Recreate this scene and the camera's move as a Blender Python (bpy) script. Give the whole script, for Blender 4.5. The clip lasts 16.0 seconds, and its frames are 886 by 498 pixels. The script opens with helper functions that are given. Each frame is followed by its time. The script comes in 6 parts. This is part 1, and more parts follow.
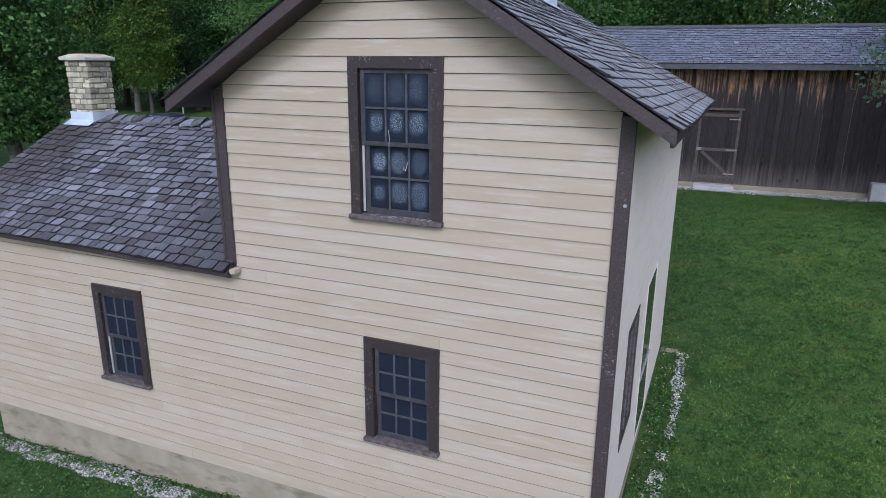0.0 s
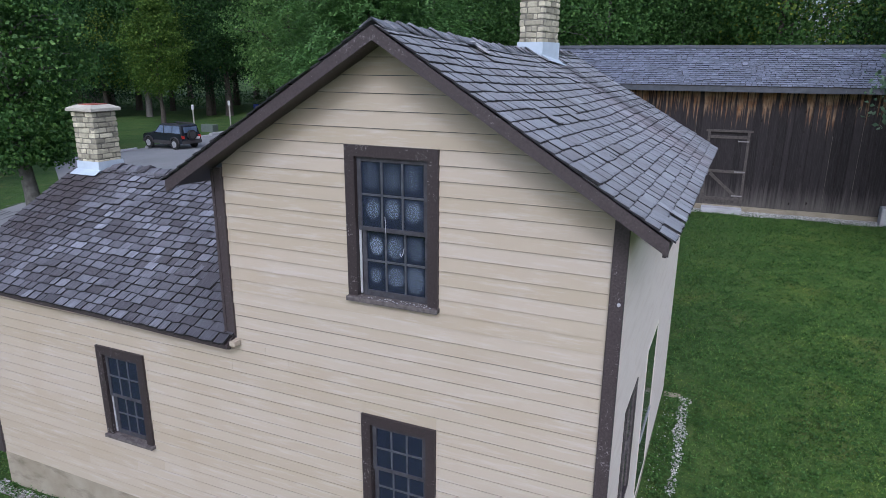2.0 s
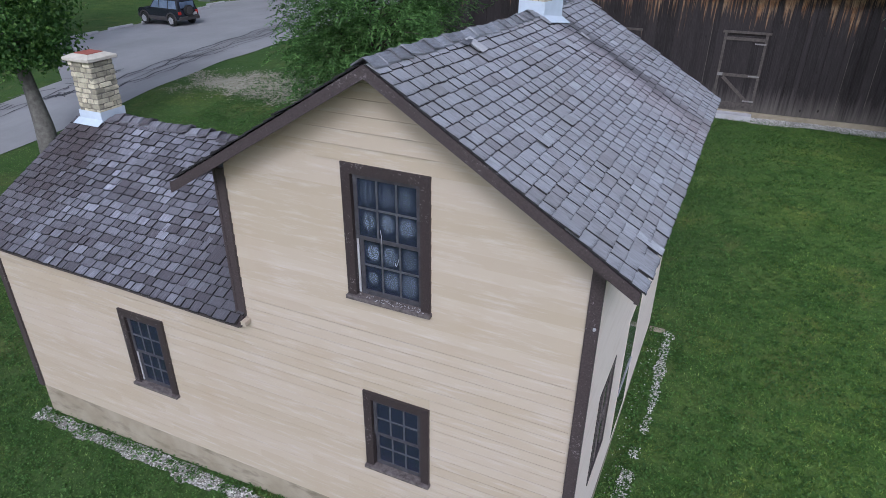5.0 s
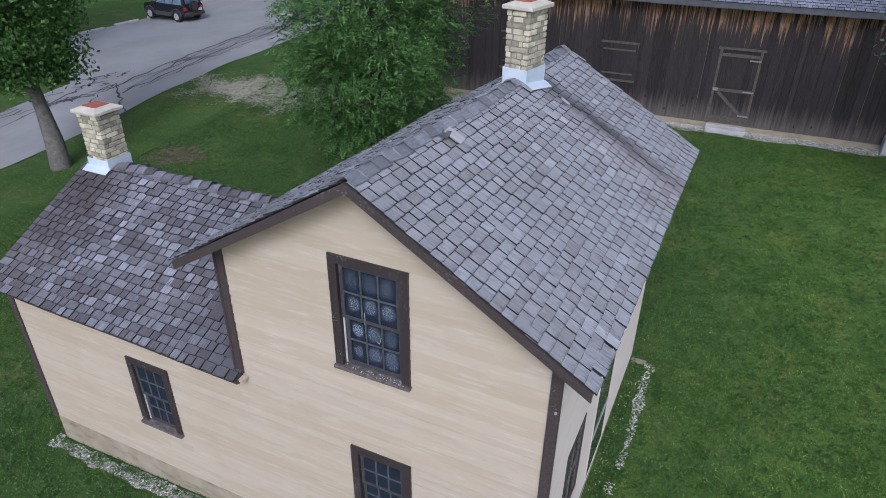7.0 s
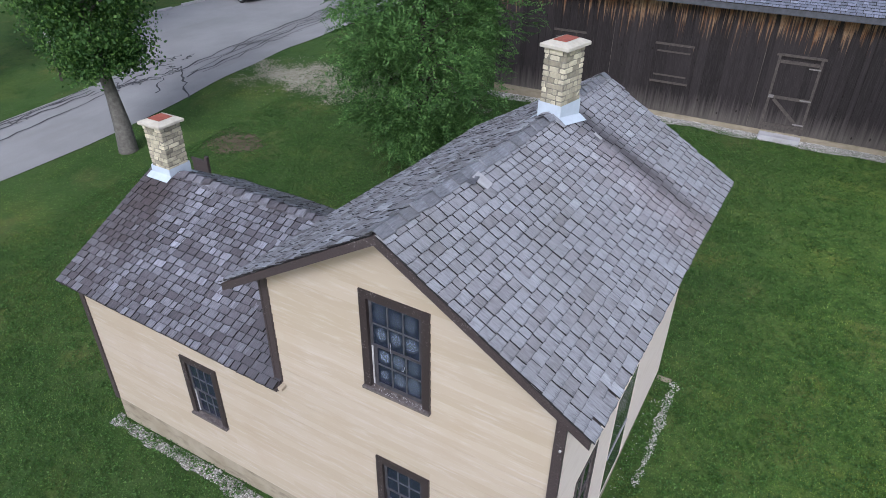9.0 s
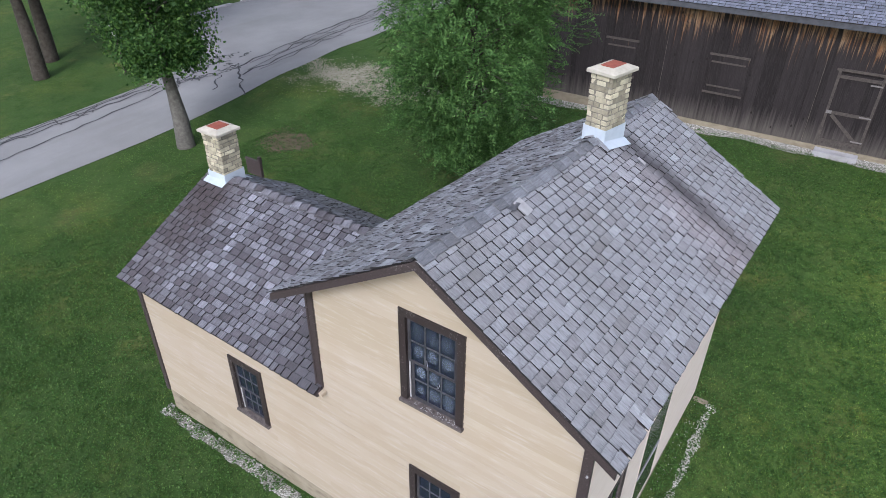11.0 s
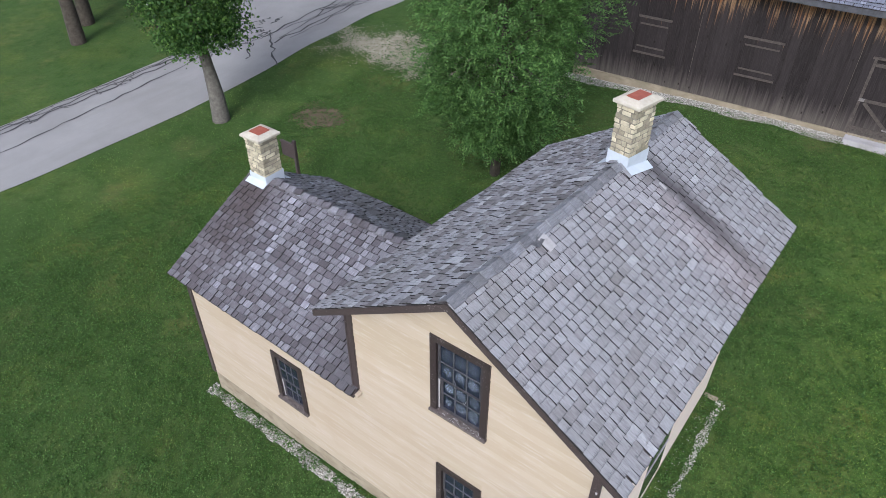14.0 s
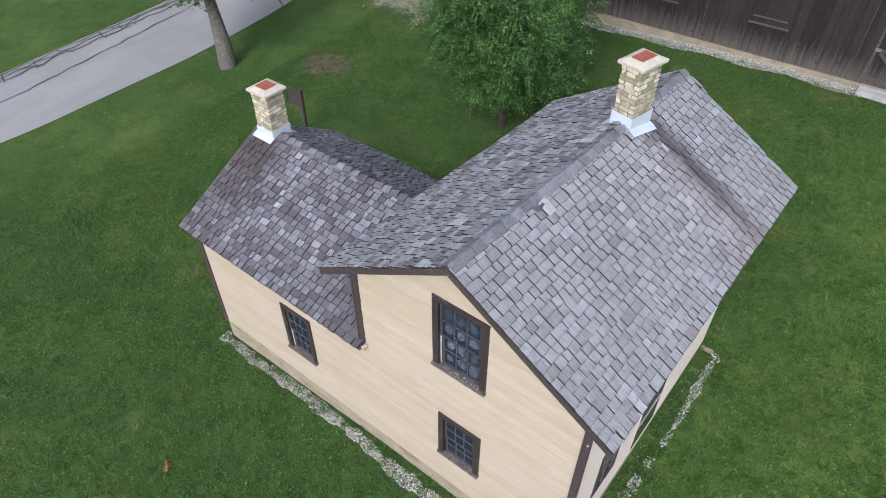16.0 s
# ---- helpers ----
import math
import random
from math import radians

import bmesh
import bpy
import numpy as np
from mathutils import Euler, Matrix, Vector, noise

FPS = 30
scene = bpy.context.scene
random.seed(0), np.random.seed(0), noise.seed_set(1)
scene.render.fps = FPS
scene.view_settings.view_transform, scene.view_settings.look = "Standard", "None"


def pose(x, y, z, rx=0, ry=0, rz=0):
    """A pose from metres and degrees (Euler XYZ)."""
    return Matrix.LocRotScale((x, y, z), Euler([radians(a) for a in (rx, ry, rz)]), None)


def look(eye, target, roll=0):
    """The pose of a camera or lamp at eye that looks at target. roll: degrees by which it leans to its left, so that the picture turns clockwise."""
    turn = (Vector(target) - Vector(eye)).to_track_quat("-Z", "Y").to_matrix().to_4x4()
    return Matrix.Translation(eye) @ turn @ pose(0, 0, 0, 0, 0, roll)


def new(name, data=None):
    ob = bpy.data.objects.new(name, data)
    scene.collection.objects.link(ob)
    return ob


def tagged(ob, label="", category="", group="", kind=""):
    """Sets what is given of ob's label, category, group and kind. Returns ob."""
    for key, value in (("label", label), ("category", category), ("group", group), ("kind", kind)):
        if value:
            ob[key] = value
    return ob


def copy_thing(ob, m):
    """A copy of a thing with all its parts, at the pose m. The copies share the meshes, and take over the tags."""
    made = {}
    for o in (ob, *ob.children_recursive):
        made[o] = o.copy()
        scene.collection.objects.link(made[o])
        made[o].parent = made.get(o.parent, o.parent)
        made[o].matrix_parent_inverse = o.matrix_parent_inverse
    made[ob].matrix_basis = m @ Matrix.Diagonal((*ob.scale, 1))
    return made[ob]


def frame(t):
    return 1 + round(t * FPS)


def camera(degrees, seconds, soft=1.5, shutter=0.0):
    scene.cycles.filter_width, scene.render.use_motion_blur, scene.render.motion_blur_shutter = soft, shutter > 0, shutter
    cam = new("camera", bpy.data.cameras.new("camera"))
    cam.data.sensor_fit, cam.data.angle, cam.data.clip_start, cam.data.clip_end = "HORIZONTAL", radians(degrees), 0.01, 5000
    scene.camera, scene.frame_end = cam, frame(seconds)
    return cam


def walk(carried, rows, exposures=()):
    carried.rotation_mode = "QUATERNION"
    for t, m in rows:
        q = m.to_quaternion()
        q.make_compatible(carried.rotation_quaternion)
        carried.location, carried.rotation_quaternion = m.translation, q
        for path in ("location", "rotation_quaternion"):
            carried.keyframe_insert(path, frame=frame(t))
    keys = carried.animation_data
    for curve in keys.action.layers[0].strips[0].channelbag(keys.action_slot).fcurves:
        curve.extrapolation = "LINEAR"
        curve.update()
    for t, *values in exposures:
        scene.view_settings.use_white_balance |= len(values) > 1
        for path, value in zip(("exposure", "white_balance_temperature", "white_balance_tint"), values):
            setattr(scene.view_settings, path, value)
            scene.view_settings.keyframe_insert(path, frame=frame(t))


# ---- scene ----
cam = camera(68.7, 16.0, soft=0.6)
PATH = [
    (0, (0.579, -5.521, 5.318), (-0.152, -3.741, 4.774), 0.5),
    (0.5, (0.605, -5.558, 5.449), (-0.132, -3.78, 4.905), 0.4),
    (1, (0.605, -5.516, 5.608), (-0.142, -3.742, 5.062), 0.4),
    (1.5, (0.607, -5.397, 5.858), (-0.147, -3.628, 5.31), 0.4),
    (2, (0.618, -5.283, 6.143), (-0.141, -3.517, 5.59), 0.4),
    (2.5, (0.638, -5.204, 6.473), (-0.125, -3.444, 5.907), 0.5),
    (3, (0.651, -5.152, 6.761), (-0.106, -3.417, 6.115), 0.5),
    (3.5, (0.659, -5.125, 7.031), (-0.089, -3.423, 6.292), 0.5),
    (4, (0.662, -5.1, 7.253), (-0.076, -3.431, 6.436), 0.6),
    (4.2, (0.665, -5.082, 7.338), (-0.068, -3.426, 6.488), 0.6),
    (6.3, (0.796, -4.965, 8.323), (0.082, -3.386, 7.324), 0.7),
    (6.5, (0.84, -4.935, 8.487), (0.12, -3.359, 7.487), 0.6),
    (7, (0.929, -4.886, 8.89), (0.207, -3.313, 7.888), 0.6),
    (7.5, (1.031, -4.827, 9.385), (0.307, -3.266, 8.365), 0.5),
    (8, (1.111, -4.804, 9.721), (0.386, -3.257, 8.68), 0.5),
    (8.5, (1.179, -4.812, 9.816), (0.406, -3.303, 8.755), 0.5),
    (9, (1.22, -4.807, 9.824), (0.379, -3.343, 8.751), 0.6),
    (9.5, (1.262, -4.803, 9.803), (0.372, -3.37, 8.729), 0.5),
    (10, (1.272, -4.79, 9.862), (0.355, -3.373, 8.789), 0.5),
    (12.5, (1.249, -4.839, 11.025), (0.28, -3.513, 9.884), 0.4),
    (13, (1.2, -4.827, 11.213), (0.234, -3.521, 10.046), 0.3),
    (13.5, (1.165, -4.814, 11.395), (0.205, -3.528, 10.201), 0.3),
    (14, (1.166, -4.808, 11.556), (0.212, -3.544, 10.334), 0.2),
    (14.5, (1.176, -4.797, 11.649), (0.23, -3.554, 10.4), 0.2),
    (15, (1.203, -4.792, 11.758), (0.268, -3.577, 10.473), 0.1),
    (15.5, (1.215, -4.764, 11.829), (0.297, -3.58, 10.505), 0.1),
    (16, (1.239, -4.755, 11.941), (0.335, -3.601, 10.581), 0.0),
]
walk(cam, [(t, look(eye, target, roll)) for t, eye, target, roll in PATH],
     exposures=[(0.0, 0.60, 5400, 13), (4.0, 0.65, 5540, 13), (7.0, 0.73, 5650, 13), (9.0, 0.89, 5800, 12), (12.5, 1.04, 5980, 12), (16.0, 1.12, 6080, 11)])

# ---- light: bright overcast sky with a weak, wide sun ----
SUN_ELEV, SUN_TURN = radians(41), radians(160)
world = bpy.data.worlds.new("sky")
scene.world = world
world.use_nodes = True
_wn, _wl = world.node_tree.nodes, world.node_tree.links
_sky = _wn.new("ShaderNodeTexSky")
_sky.sky_type = "NISHITA"
_sky.sun_disc = False
_sky.sun_elevation, _sky.sun_rotation = SUN_ELEV, SUN_TURN
_sky.air_density, _sky.dust_density, _sky.ozone_density = 1.0, 4.0, 1.0
_hsv = _wn.new("ShaderNodeHueSaturation")
_hsv.inputs["Saturation"].default_value = 0.55
_wl.new(_sky.outputs[0], _hsv.inputs["Color"])
_wl.new(_hsv.outputs[0], _wn["Background"].inputs["Color"])
_wn["Background"].inputs["Strength"].default_value = 0.121
_sun = new("sun", bpy.data.lights.new("sun", "SUN"))
_sun.data.energy, _sun.data.angle, _sun.data.color = 0.74, radians(13), (1.0, 1.0, 1.0)
_dir = Vector((math.sin(SUN_TURN) * math.cos(SUN_ELEV), math.cos(SUN_TURN) * math.cos(SUN_ELEV), math.sin(SUN_ELEV)))
_sun.matrix_world = look(_dir * 60, (0, 0, 0))

# ---- materials ----


class Mat:
    """A node material with short helpers."""

    def __init__(self, name, rough=0.7, metal=0.0, spec=0.5):
        self.m = bpy.data.materials.new(name)
        self.m.use_nodes = True
        self.n, self.l = self.m.node_tree.nodes, self.m.node_tree.links
        self.b = self.n["Principled BSDF"]
        self.b.inputs["Roughness"].default_value = rough
        self.b.inputs["Metallic"].default_value = metal
        self.b.inputs["Specular IOR Level"].default_value = spec
        self._co = None

    def co(self, kind="Position", scale=(1, 1, 1), rot=(0, 0, 0)):
        if kind == "Position":
            src = self.n.new("ShaderNodeNewGeometry").outputs["Position"]
        else:
            src = self.n.new("ShaderNodeTexCoord").outputs[kind]
        mp = self.n.new("ShaderNodeMapping")
        mp.inputs["Scale"].default_value = scale
        mp.inputs["Rotation"].default_value = rot
        self.l.new(src, mp.inputs["Vector"])
        return mp.outputs["Vector"]

    def noise(self, co, scale, detail=4.0, rough=0.55, dist=0.0):
        t = self.n.new("ShaderNodeTexNoise")
        t.inputs["Scale"].default_value = scale
        t.inputs["Detail"].default_value = detail
        t.inputs["Roughness"].default_value = rough
        t.inputs["Distortion"].default_value = dist
        self.l.new(co, t.inputs["Vector"])
        return t.outputs["Fac"]

    def voro(self, co, scale, feature="F1", out="Distance"):
        t = self.n.new("ShaderNodeTexVoronoi")
        t.feature = feature
        t.inputs["Scale"].default_value = scale
        self.l.new(co, t.inputs["Vector"])
        return t.outputs[out]

    def ramp(self, fac, stops):
        r = self.n.new("ShaderNodeValToRGB")
        e = r.color_ramp.elements
        while len(e) < len(stops):
            e.new(0.5)
        for k, (p, c) in zip(e, stops):
            k.position = p
            k.color = (*c, 1) if len(c) == 3 else c
        self.l.new(fac, r.inputs["Fac"])
        return r.outputs["Color"]

    def grey(self, fac, a, b, lo=0.0, hi=1.0):
        """fac from lo..hi to a..b, clamped."""
        r = self.n.new("ShaderNodeMapRange")
        for k, v in (("From Min", lo), ("From Max", hi), ("To Min", a), ("To Max", b)):
            r.inputs[k].default_value = v
        self.l.new(fac, r.inputs["Value"])
        return r.outputs["Result"]

    def math(self, op, a, b=0.5, c=None):
        r = self.n.new("ShaderNodeMath")
        r.operation = op
        for k, v in enumerate((a, b, c)):
            if v is None:
                continue
            if isinstance(v, (int, float)):
                r.inputs[k].default_value = v
            else:
                self.l.new(v, r.inputs[k])
        return r.outputs[0]

    def mix(self, fac, a, b, mode="MIX"):
        r = self.n.new("ShaderNodeMix")
        r.data_type, r.blend_type = "RGBA", mode
        for k, v in ((0, fac), (6, a), (7, b)):
            if isinstance(v, (int, float)):
                r.inputs[k].default_value = v
            elif isinstance(v, tuple):
                r.inputs[k].default_value = (*v, 1)
            else:
                self.l.new(v, r.inputs[k])
        return r.outputs[2]

    def random(self, island=False):
        if island:
            return self.n.new("ShaderNodeNewGeometry").outputs["Random Per Island"]
        return self.n.new("ShaderNodeObjectInfo").outputs["Random"]

    def xyz(self, co):
        s = self.n.new("ShaderNodeSeparateXYZ")
        self.l.new(co, s.inputs[0])
        return s.outputs

    def color(self, c):
        if isinstance(c, tuple):
            self.b.inputs["Base Color"].default_value = (*c, 1)
        else:
            self.l.new(c, self.b.inputs["Base Color"])
        return self

    def rough(self, r):
        self.l.new(r, self.b.inputs["Roughness"])
        return self

    def bump(self, h, strength=0.3, dist=0.01):
        k = self.n.new("ShaderNodeBump")
        k.inputs["Strength"].default_value = strength
        k.inputs["Distance"].default_value = dist
        self.l.new(h, k.inputs["Height"])
        self.l.new(k.outputs["Normal"], self.b.inputs["Normal"])
        return self


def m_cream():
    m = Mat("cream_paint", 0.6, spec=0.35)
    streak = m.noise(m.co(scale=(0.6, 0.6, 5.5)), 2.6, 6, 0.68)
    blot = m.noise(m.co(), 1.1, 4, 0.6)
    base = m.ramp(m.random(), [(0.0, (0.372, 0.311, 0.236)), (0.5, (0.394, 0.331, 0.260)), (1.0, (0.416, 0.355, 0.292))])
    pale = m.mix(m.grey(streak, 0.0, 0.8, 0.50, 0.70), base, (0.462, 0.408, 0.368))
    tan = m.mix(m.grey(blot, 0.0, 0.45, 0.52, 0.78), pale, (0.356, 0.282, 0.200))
    m.color(tan).rough(m.grey(streak, 0.5, 0.72))
    m.bump(m.noise(m.co(scale=(2, 2, 30)), 8.0, 5), 0.12, 0.004)
    return m.m


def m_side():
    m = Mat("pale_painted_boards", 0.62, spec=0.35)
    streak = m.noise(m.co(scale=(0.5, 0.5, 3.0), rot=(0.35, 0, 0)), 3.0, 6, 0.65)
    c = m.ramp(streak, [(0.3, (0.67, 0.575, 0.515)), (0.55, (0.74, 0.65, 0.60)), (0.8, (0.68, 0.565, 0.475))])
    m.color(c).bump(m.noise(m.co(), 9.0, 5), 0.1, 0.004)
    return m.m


def m_trim(name="dark_brown_paint", c0=(0.034, 0.025, 0.027), c1=(0.066, 0.051, 0.053)):
    m = Mat(name, 0.5, spec=0.4)
    grain = m.noise(m.co(scale=(9, 9, 9)), 6.0, 5)
    chips = m.math("ADD", m.noise(m.co(), 34.0, 6, 0.8), m.grey(m.noise(m.co(), 1.3, 3), -0.09, 0.05, 0.35, 0.65))
    c = m.ramp(grain, [(0.3, c0), (0.7, c1)])
    c = m.mix(m.grey(chips, 0.0, 0.8, 0.60, 0.645), c, (0.28, 0.26, 0.265))
    m.color(c).rough(m.grey(grain, 0.4, 0.65)).bump(grain, 0.25, 0.004)
    return m.m


def m_shingle(name, island, stops, stain=None, moss=(0.12, 0.115, 0.10), along=(7, 40, 7), pale=1.25, fray=True, gloss=(0.45, 0.7)):
    """Weathered cedar: one tone for each piece, long grain, blotches, frayed dark butts, a painted shadow line at each
    butt, and lichen. along: how fine the grain is on each axis.
    """
    m = Mat(name, 0.58, spec=0.45)
    tone = m.ramp(m.random(island), stops)
    co = m.co()
    big = m.noise(co, 0.7, 4, 0.6)
    blot = m.noise(co, 6.5, 5, 0.7)
    grain = m.noise(m.co(scale=along), 1.0, 6, 0.75)
    comb = m.noise(m.co(scale=tuple(k * (1.9 if k > 10 else 1.0) for k in along)), 1.0, 4, 0.7)
    c = m.mix(m.grey(grain, 0.0, 0.8, 0.50, 0.68), tone, m.mix(1.0, tone, (0.45, 0.44, 0.45), "MULTIPLY"))
    c = m.mix(m.grey(grain, 0.8, 0.0, 0.32, 0.48), c, m.mix(1.0, tone, (pale, pale, pale * 1.015), "MULTIPLY"))
    c = m.mix(m.grey(comb, 0.0, 0.75, 0.52, 0.66), c, m.mix(1.0, tone, (0.55, 0.54, 0.55), "MULTIPLY"))
    c = m.mix(m.grey(blot, 0.0, 0.5, 0.52, 0.68), c, m.mix(1.0, tone, (1.22, 1.22, 1.23), "MULTIPLY"))
    c = m.mix(m.grey(blot, 0.6, 0.0, 0.34, 0.45), c, m.mix(1.0, tone, (0.66, 0.65, 0.66), "MULTIPLY"))
    c = m.mix(m.grey(big, 0.0, 0.35, 0.5, 0.75), c, moss)
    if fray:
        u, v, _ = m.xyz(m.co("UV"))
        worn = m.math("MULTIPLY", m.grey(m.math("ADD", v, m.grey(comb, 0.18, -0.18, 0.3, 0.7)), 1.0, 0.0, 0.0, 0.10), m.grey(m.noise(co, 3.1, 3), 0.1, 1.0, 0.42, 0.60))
        # besides the fraying, each course's shadow line is painted along the butt
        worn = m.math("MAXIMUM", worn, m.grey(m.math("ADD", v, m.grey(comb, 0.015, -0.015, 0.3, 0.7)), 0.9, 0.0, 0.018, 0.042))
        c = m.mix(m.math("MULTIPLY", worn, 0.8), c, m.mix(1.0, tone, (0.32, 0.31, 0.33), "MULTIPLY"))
    if stain:
        c = stain(m, c)
    m.color(c).rough(m.grey(blot, *gloss)).bump(m.math("ADD", grain, m.math("MULTIPLY", blot, 0.8)), 0.6, 0.008)
    return m.m


def main_stain(m, c):
    """The dark run of water down the slope below the chimney."""
    x, y, z = m.xyz(m.co())
    wob = m.math("MULTIPLY", m.noise(m.co(), 2.2, 4), 0.5)
    d = m.math("ABSOLUTE", m.math("SUBTRACT", m.math("ADD", y, wob), 4.98))
    run = m.math("MULTIPLY", m.grey(d, 1.0, 0.0, 0.05, 0.38), m.grey(x, 0.0, 1.0, -2.0, -1.7))
    run = m.math("MULTIPLY", run, m.grey(x, 1.0, 0.3, -0.6, 0.5))
    c = m.mix(m.math("MULTIPLY", run, 0.9), c, (0.050, 0.046, 0.052))
    d2 = m.math("ABSOLUTE", m.math("SUBTRACT", m.math("ADD", y, wob), 4.6))
    pink = m.math("MULTIPLY", m.grey(d2, 1.0, 0.0, 0.1, 0.9), m.grey(x, 0.0, 0.45, -1.9, -0.6))
    return m.mix(pink, c, m.mix(1.0, c, (1.12, 0.93, 0.9), "MULTIPLY"))


def wing_stain(m, c):
    x, y, z = m.xyz(m.co())
    wob = m.math("MULTIPLY", m.noise(m.co(), 1.8, 4), 0.7)
    d = m.math("ABSOLUTE", m.math("SUBTRACT", m.math("ADD", x, wob), -8.5))
    run = m.math("MULTIPLY", m.grey(d, 1.0, 0.0, 0.15, 0.95), m.grey(y, 1.0, 0.0, 2.1, 2.4))
    run = m.math("MULTIPLY", run, m.grey(y, 0.5, 1.0, 0.2, 1.6))
    c = m.mix(m.math("MULTIPLY", run, 0.85), c, (0.045, 0.032, 0.031))
    # darker towards the lower corner beside the gable wall
    near_gable = m.math("MULTIPLY", m.grey(m.math("ADD", x, wob), 0.0, 1.0, -5.3, -4.2), m.grey(m.math("ADD", y, wob), 1.0, 0.0, 0.9, 1.9))
    return m.mix(m.math("MULTIPLY", near_gable, 0.75), c, (0.050, 0.046, 0.054))


MAIN_TONES = [(0.0, (0.196, 0.190, 0.202)), (0.1, (0.234, 0.232, 0.250)), (0.5, (0.256, 0.260, 0.284)), (0.9, (0.278, 0.284, 0.310)), (0.98, (0.305, 0.312, 0.342)), (1.0, (0.37, 0.38, 0.415))]
LEFT_TONES = [(0.0, (0.105, 0.096, 0.102)), (0.25, (0.190, 0.182, 0.194)), (0.55, (0.250, 0.250, 0.274)), (0.88, (0.31, 0.315, 0.346)), (1.0, (0.41, 0.417, 0.45))]
RIDGE_TONES = [(0.0, (0.105, 0.105, 0.116)), (0.5, (0.150, 0.153, 0.172)), (1.0, (0.205, 0.212, 0.240))]
WING_TONES = [(0.0, (0.066, 0.060, 0.068)), (0.25, (0.102, 0.097, 0.112)), (0.6, (0.138, 0.136, 0.158)), (0.9, (0.180, 0.181, 0.208)), (1.0, (0.27, 0.275, 0.32))]
BARN_TONES = [(0.0, (0.112, 0.122, 0.16)), (0.5, (0.152, 0.165, 0.218)), (0.9, (0.182, 0.197, 0.26)), (1.0, (0.24, 0.255, 0.32))]


def m_barn():
    """Unpainted boards: near black below, washed to warm tan in runs under the eaves, grey at the foot."""
    m = Mat("weathered_barn_boards", 0.85, spec=0.2)
    rnd = m.random()
    co = m.co()
    x, y, z = m.xyz(co)
    grain = m.noise(m.co(scale=(26, 26, 1.2)), 2.0, 5, 0.65)
    runs = m.noise(m.co(scale=(9, 9, 0.35)), 1.4, 3, 0.6)
    dark = m.ramp(rnd, [(0.0, (0.015, 0.0122, 0.013)), (0.5, (0.021, 0.0172, 0.0185)), (1.0, (0.028, 0.0235, 0.025))])
    c = m.mix(m.grey(grain, 0.0, 0.6, 0.45, 0.75), dark, (0.052, 0.046, 0.047))
    reach = m.math("ADD", z, m.grey(runs, -1.5, 1.5, 0.2, 0.8))
    reach = m.math("ADD", reach, m.grey(rnd, -0.3, 0.3))
    tan = m.ramp(m.noise(co, 3.0, 3), [(0.35, (0.22, 0.105, 0.042)), (0.65, (0.36, 0.245, 0.15))])
    c = m.mix(m.math("MULTIPLY", m.grey(reach, 0.0, 0.9, 4.75, 5.4), m.grey(grain, 0.35, 1.0, 0.35, 0.6)), c, tan)
    foot = m.math("ADD", z, m.grey(runs, -0.5, 0.5, 0.2, 0.8))
    c = m.mix(m.grey(foot, 0.55, 0.0, 1.4, 2.2), c, (0.14, 0.125, 0.115))
    knot = m.voro(m.co(scale=(1, 1, 0.55)), 2.6)
    c = m.mix(m.grey(knot, 0.9, 0.0, 0.05, 0.09), c, (0.012, 0.009, 0.008))
    m.color(c).bump(grain, 0.6, 0.008)
    return m.m


def m_concrete(name="concrete", c0=(0.33, 0.28, 0.21), c1=(0.45, 0.40, 0.32), dirt=(0.17, 0.14, 0.10)):
    m = Mat(name, 0.88, spec=0.3)
    a = m.noise(m.co(), 2.0, 6, 0.6)
    f = m.noise(m.co(), 40, 4, 0.7)
    c = m.ramp(a, [(0.3, c0), (0.7, c1)])
    c = m.mix(m.grey(m.noise(m.co(scale=(1, 1, 3)), 1.6, 5, 0.65), 0.0, 0.7, 0.52, 0.72), c, dirt)
    m.color(c).bump(f, 0.4, 0.008)
    return m.m


def m_asphalt():
    m = Mat("worn_asphalt", 0.9, spec=0.25)
    a = m.noise(m.co(), 0.35, 5, 0.6)
    f = m.noise(m.co(), 60, 3, 0.7)
    s = m.noise(m.co(scale=(2.2, 0.25, 1)), 0.8, 4, 0.6)
    c = m.ramp(a, [(0.3, (0.21, 0.208, 0.216)), (0.7, (0.265, 0.263, 0.274))])
    c = m.mix(m.grey(s, 0.0, 0.4, 0.5, 0.75), c, (0.20, 0.195, 0.19))
    c = m.mix(m.grey(f, 0.0, 0.3, 0.4, 0.8), c, (0.16, 0.16, 0.16))
    m.color(c).bump(f, 0.3, 0.006)
    return m.m


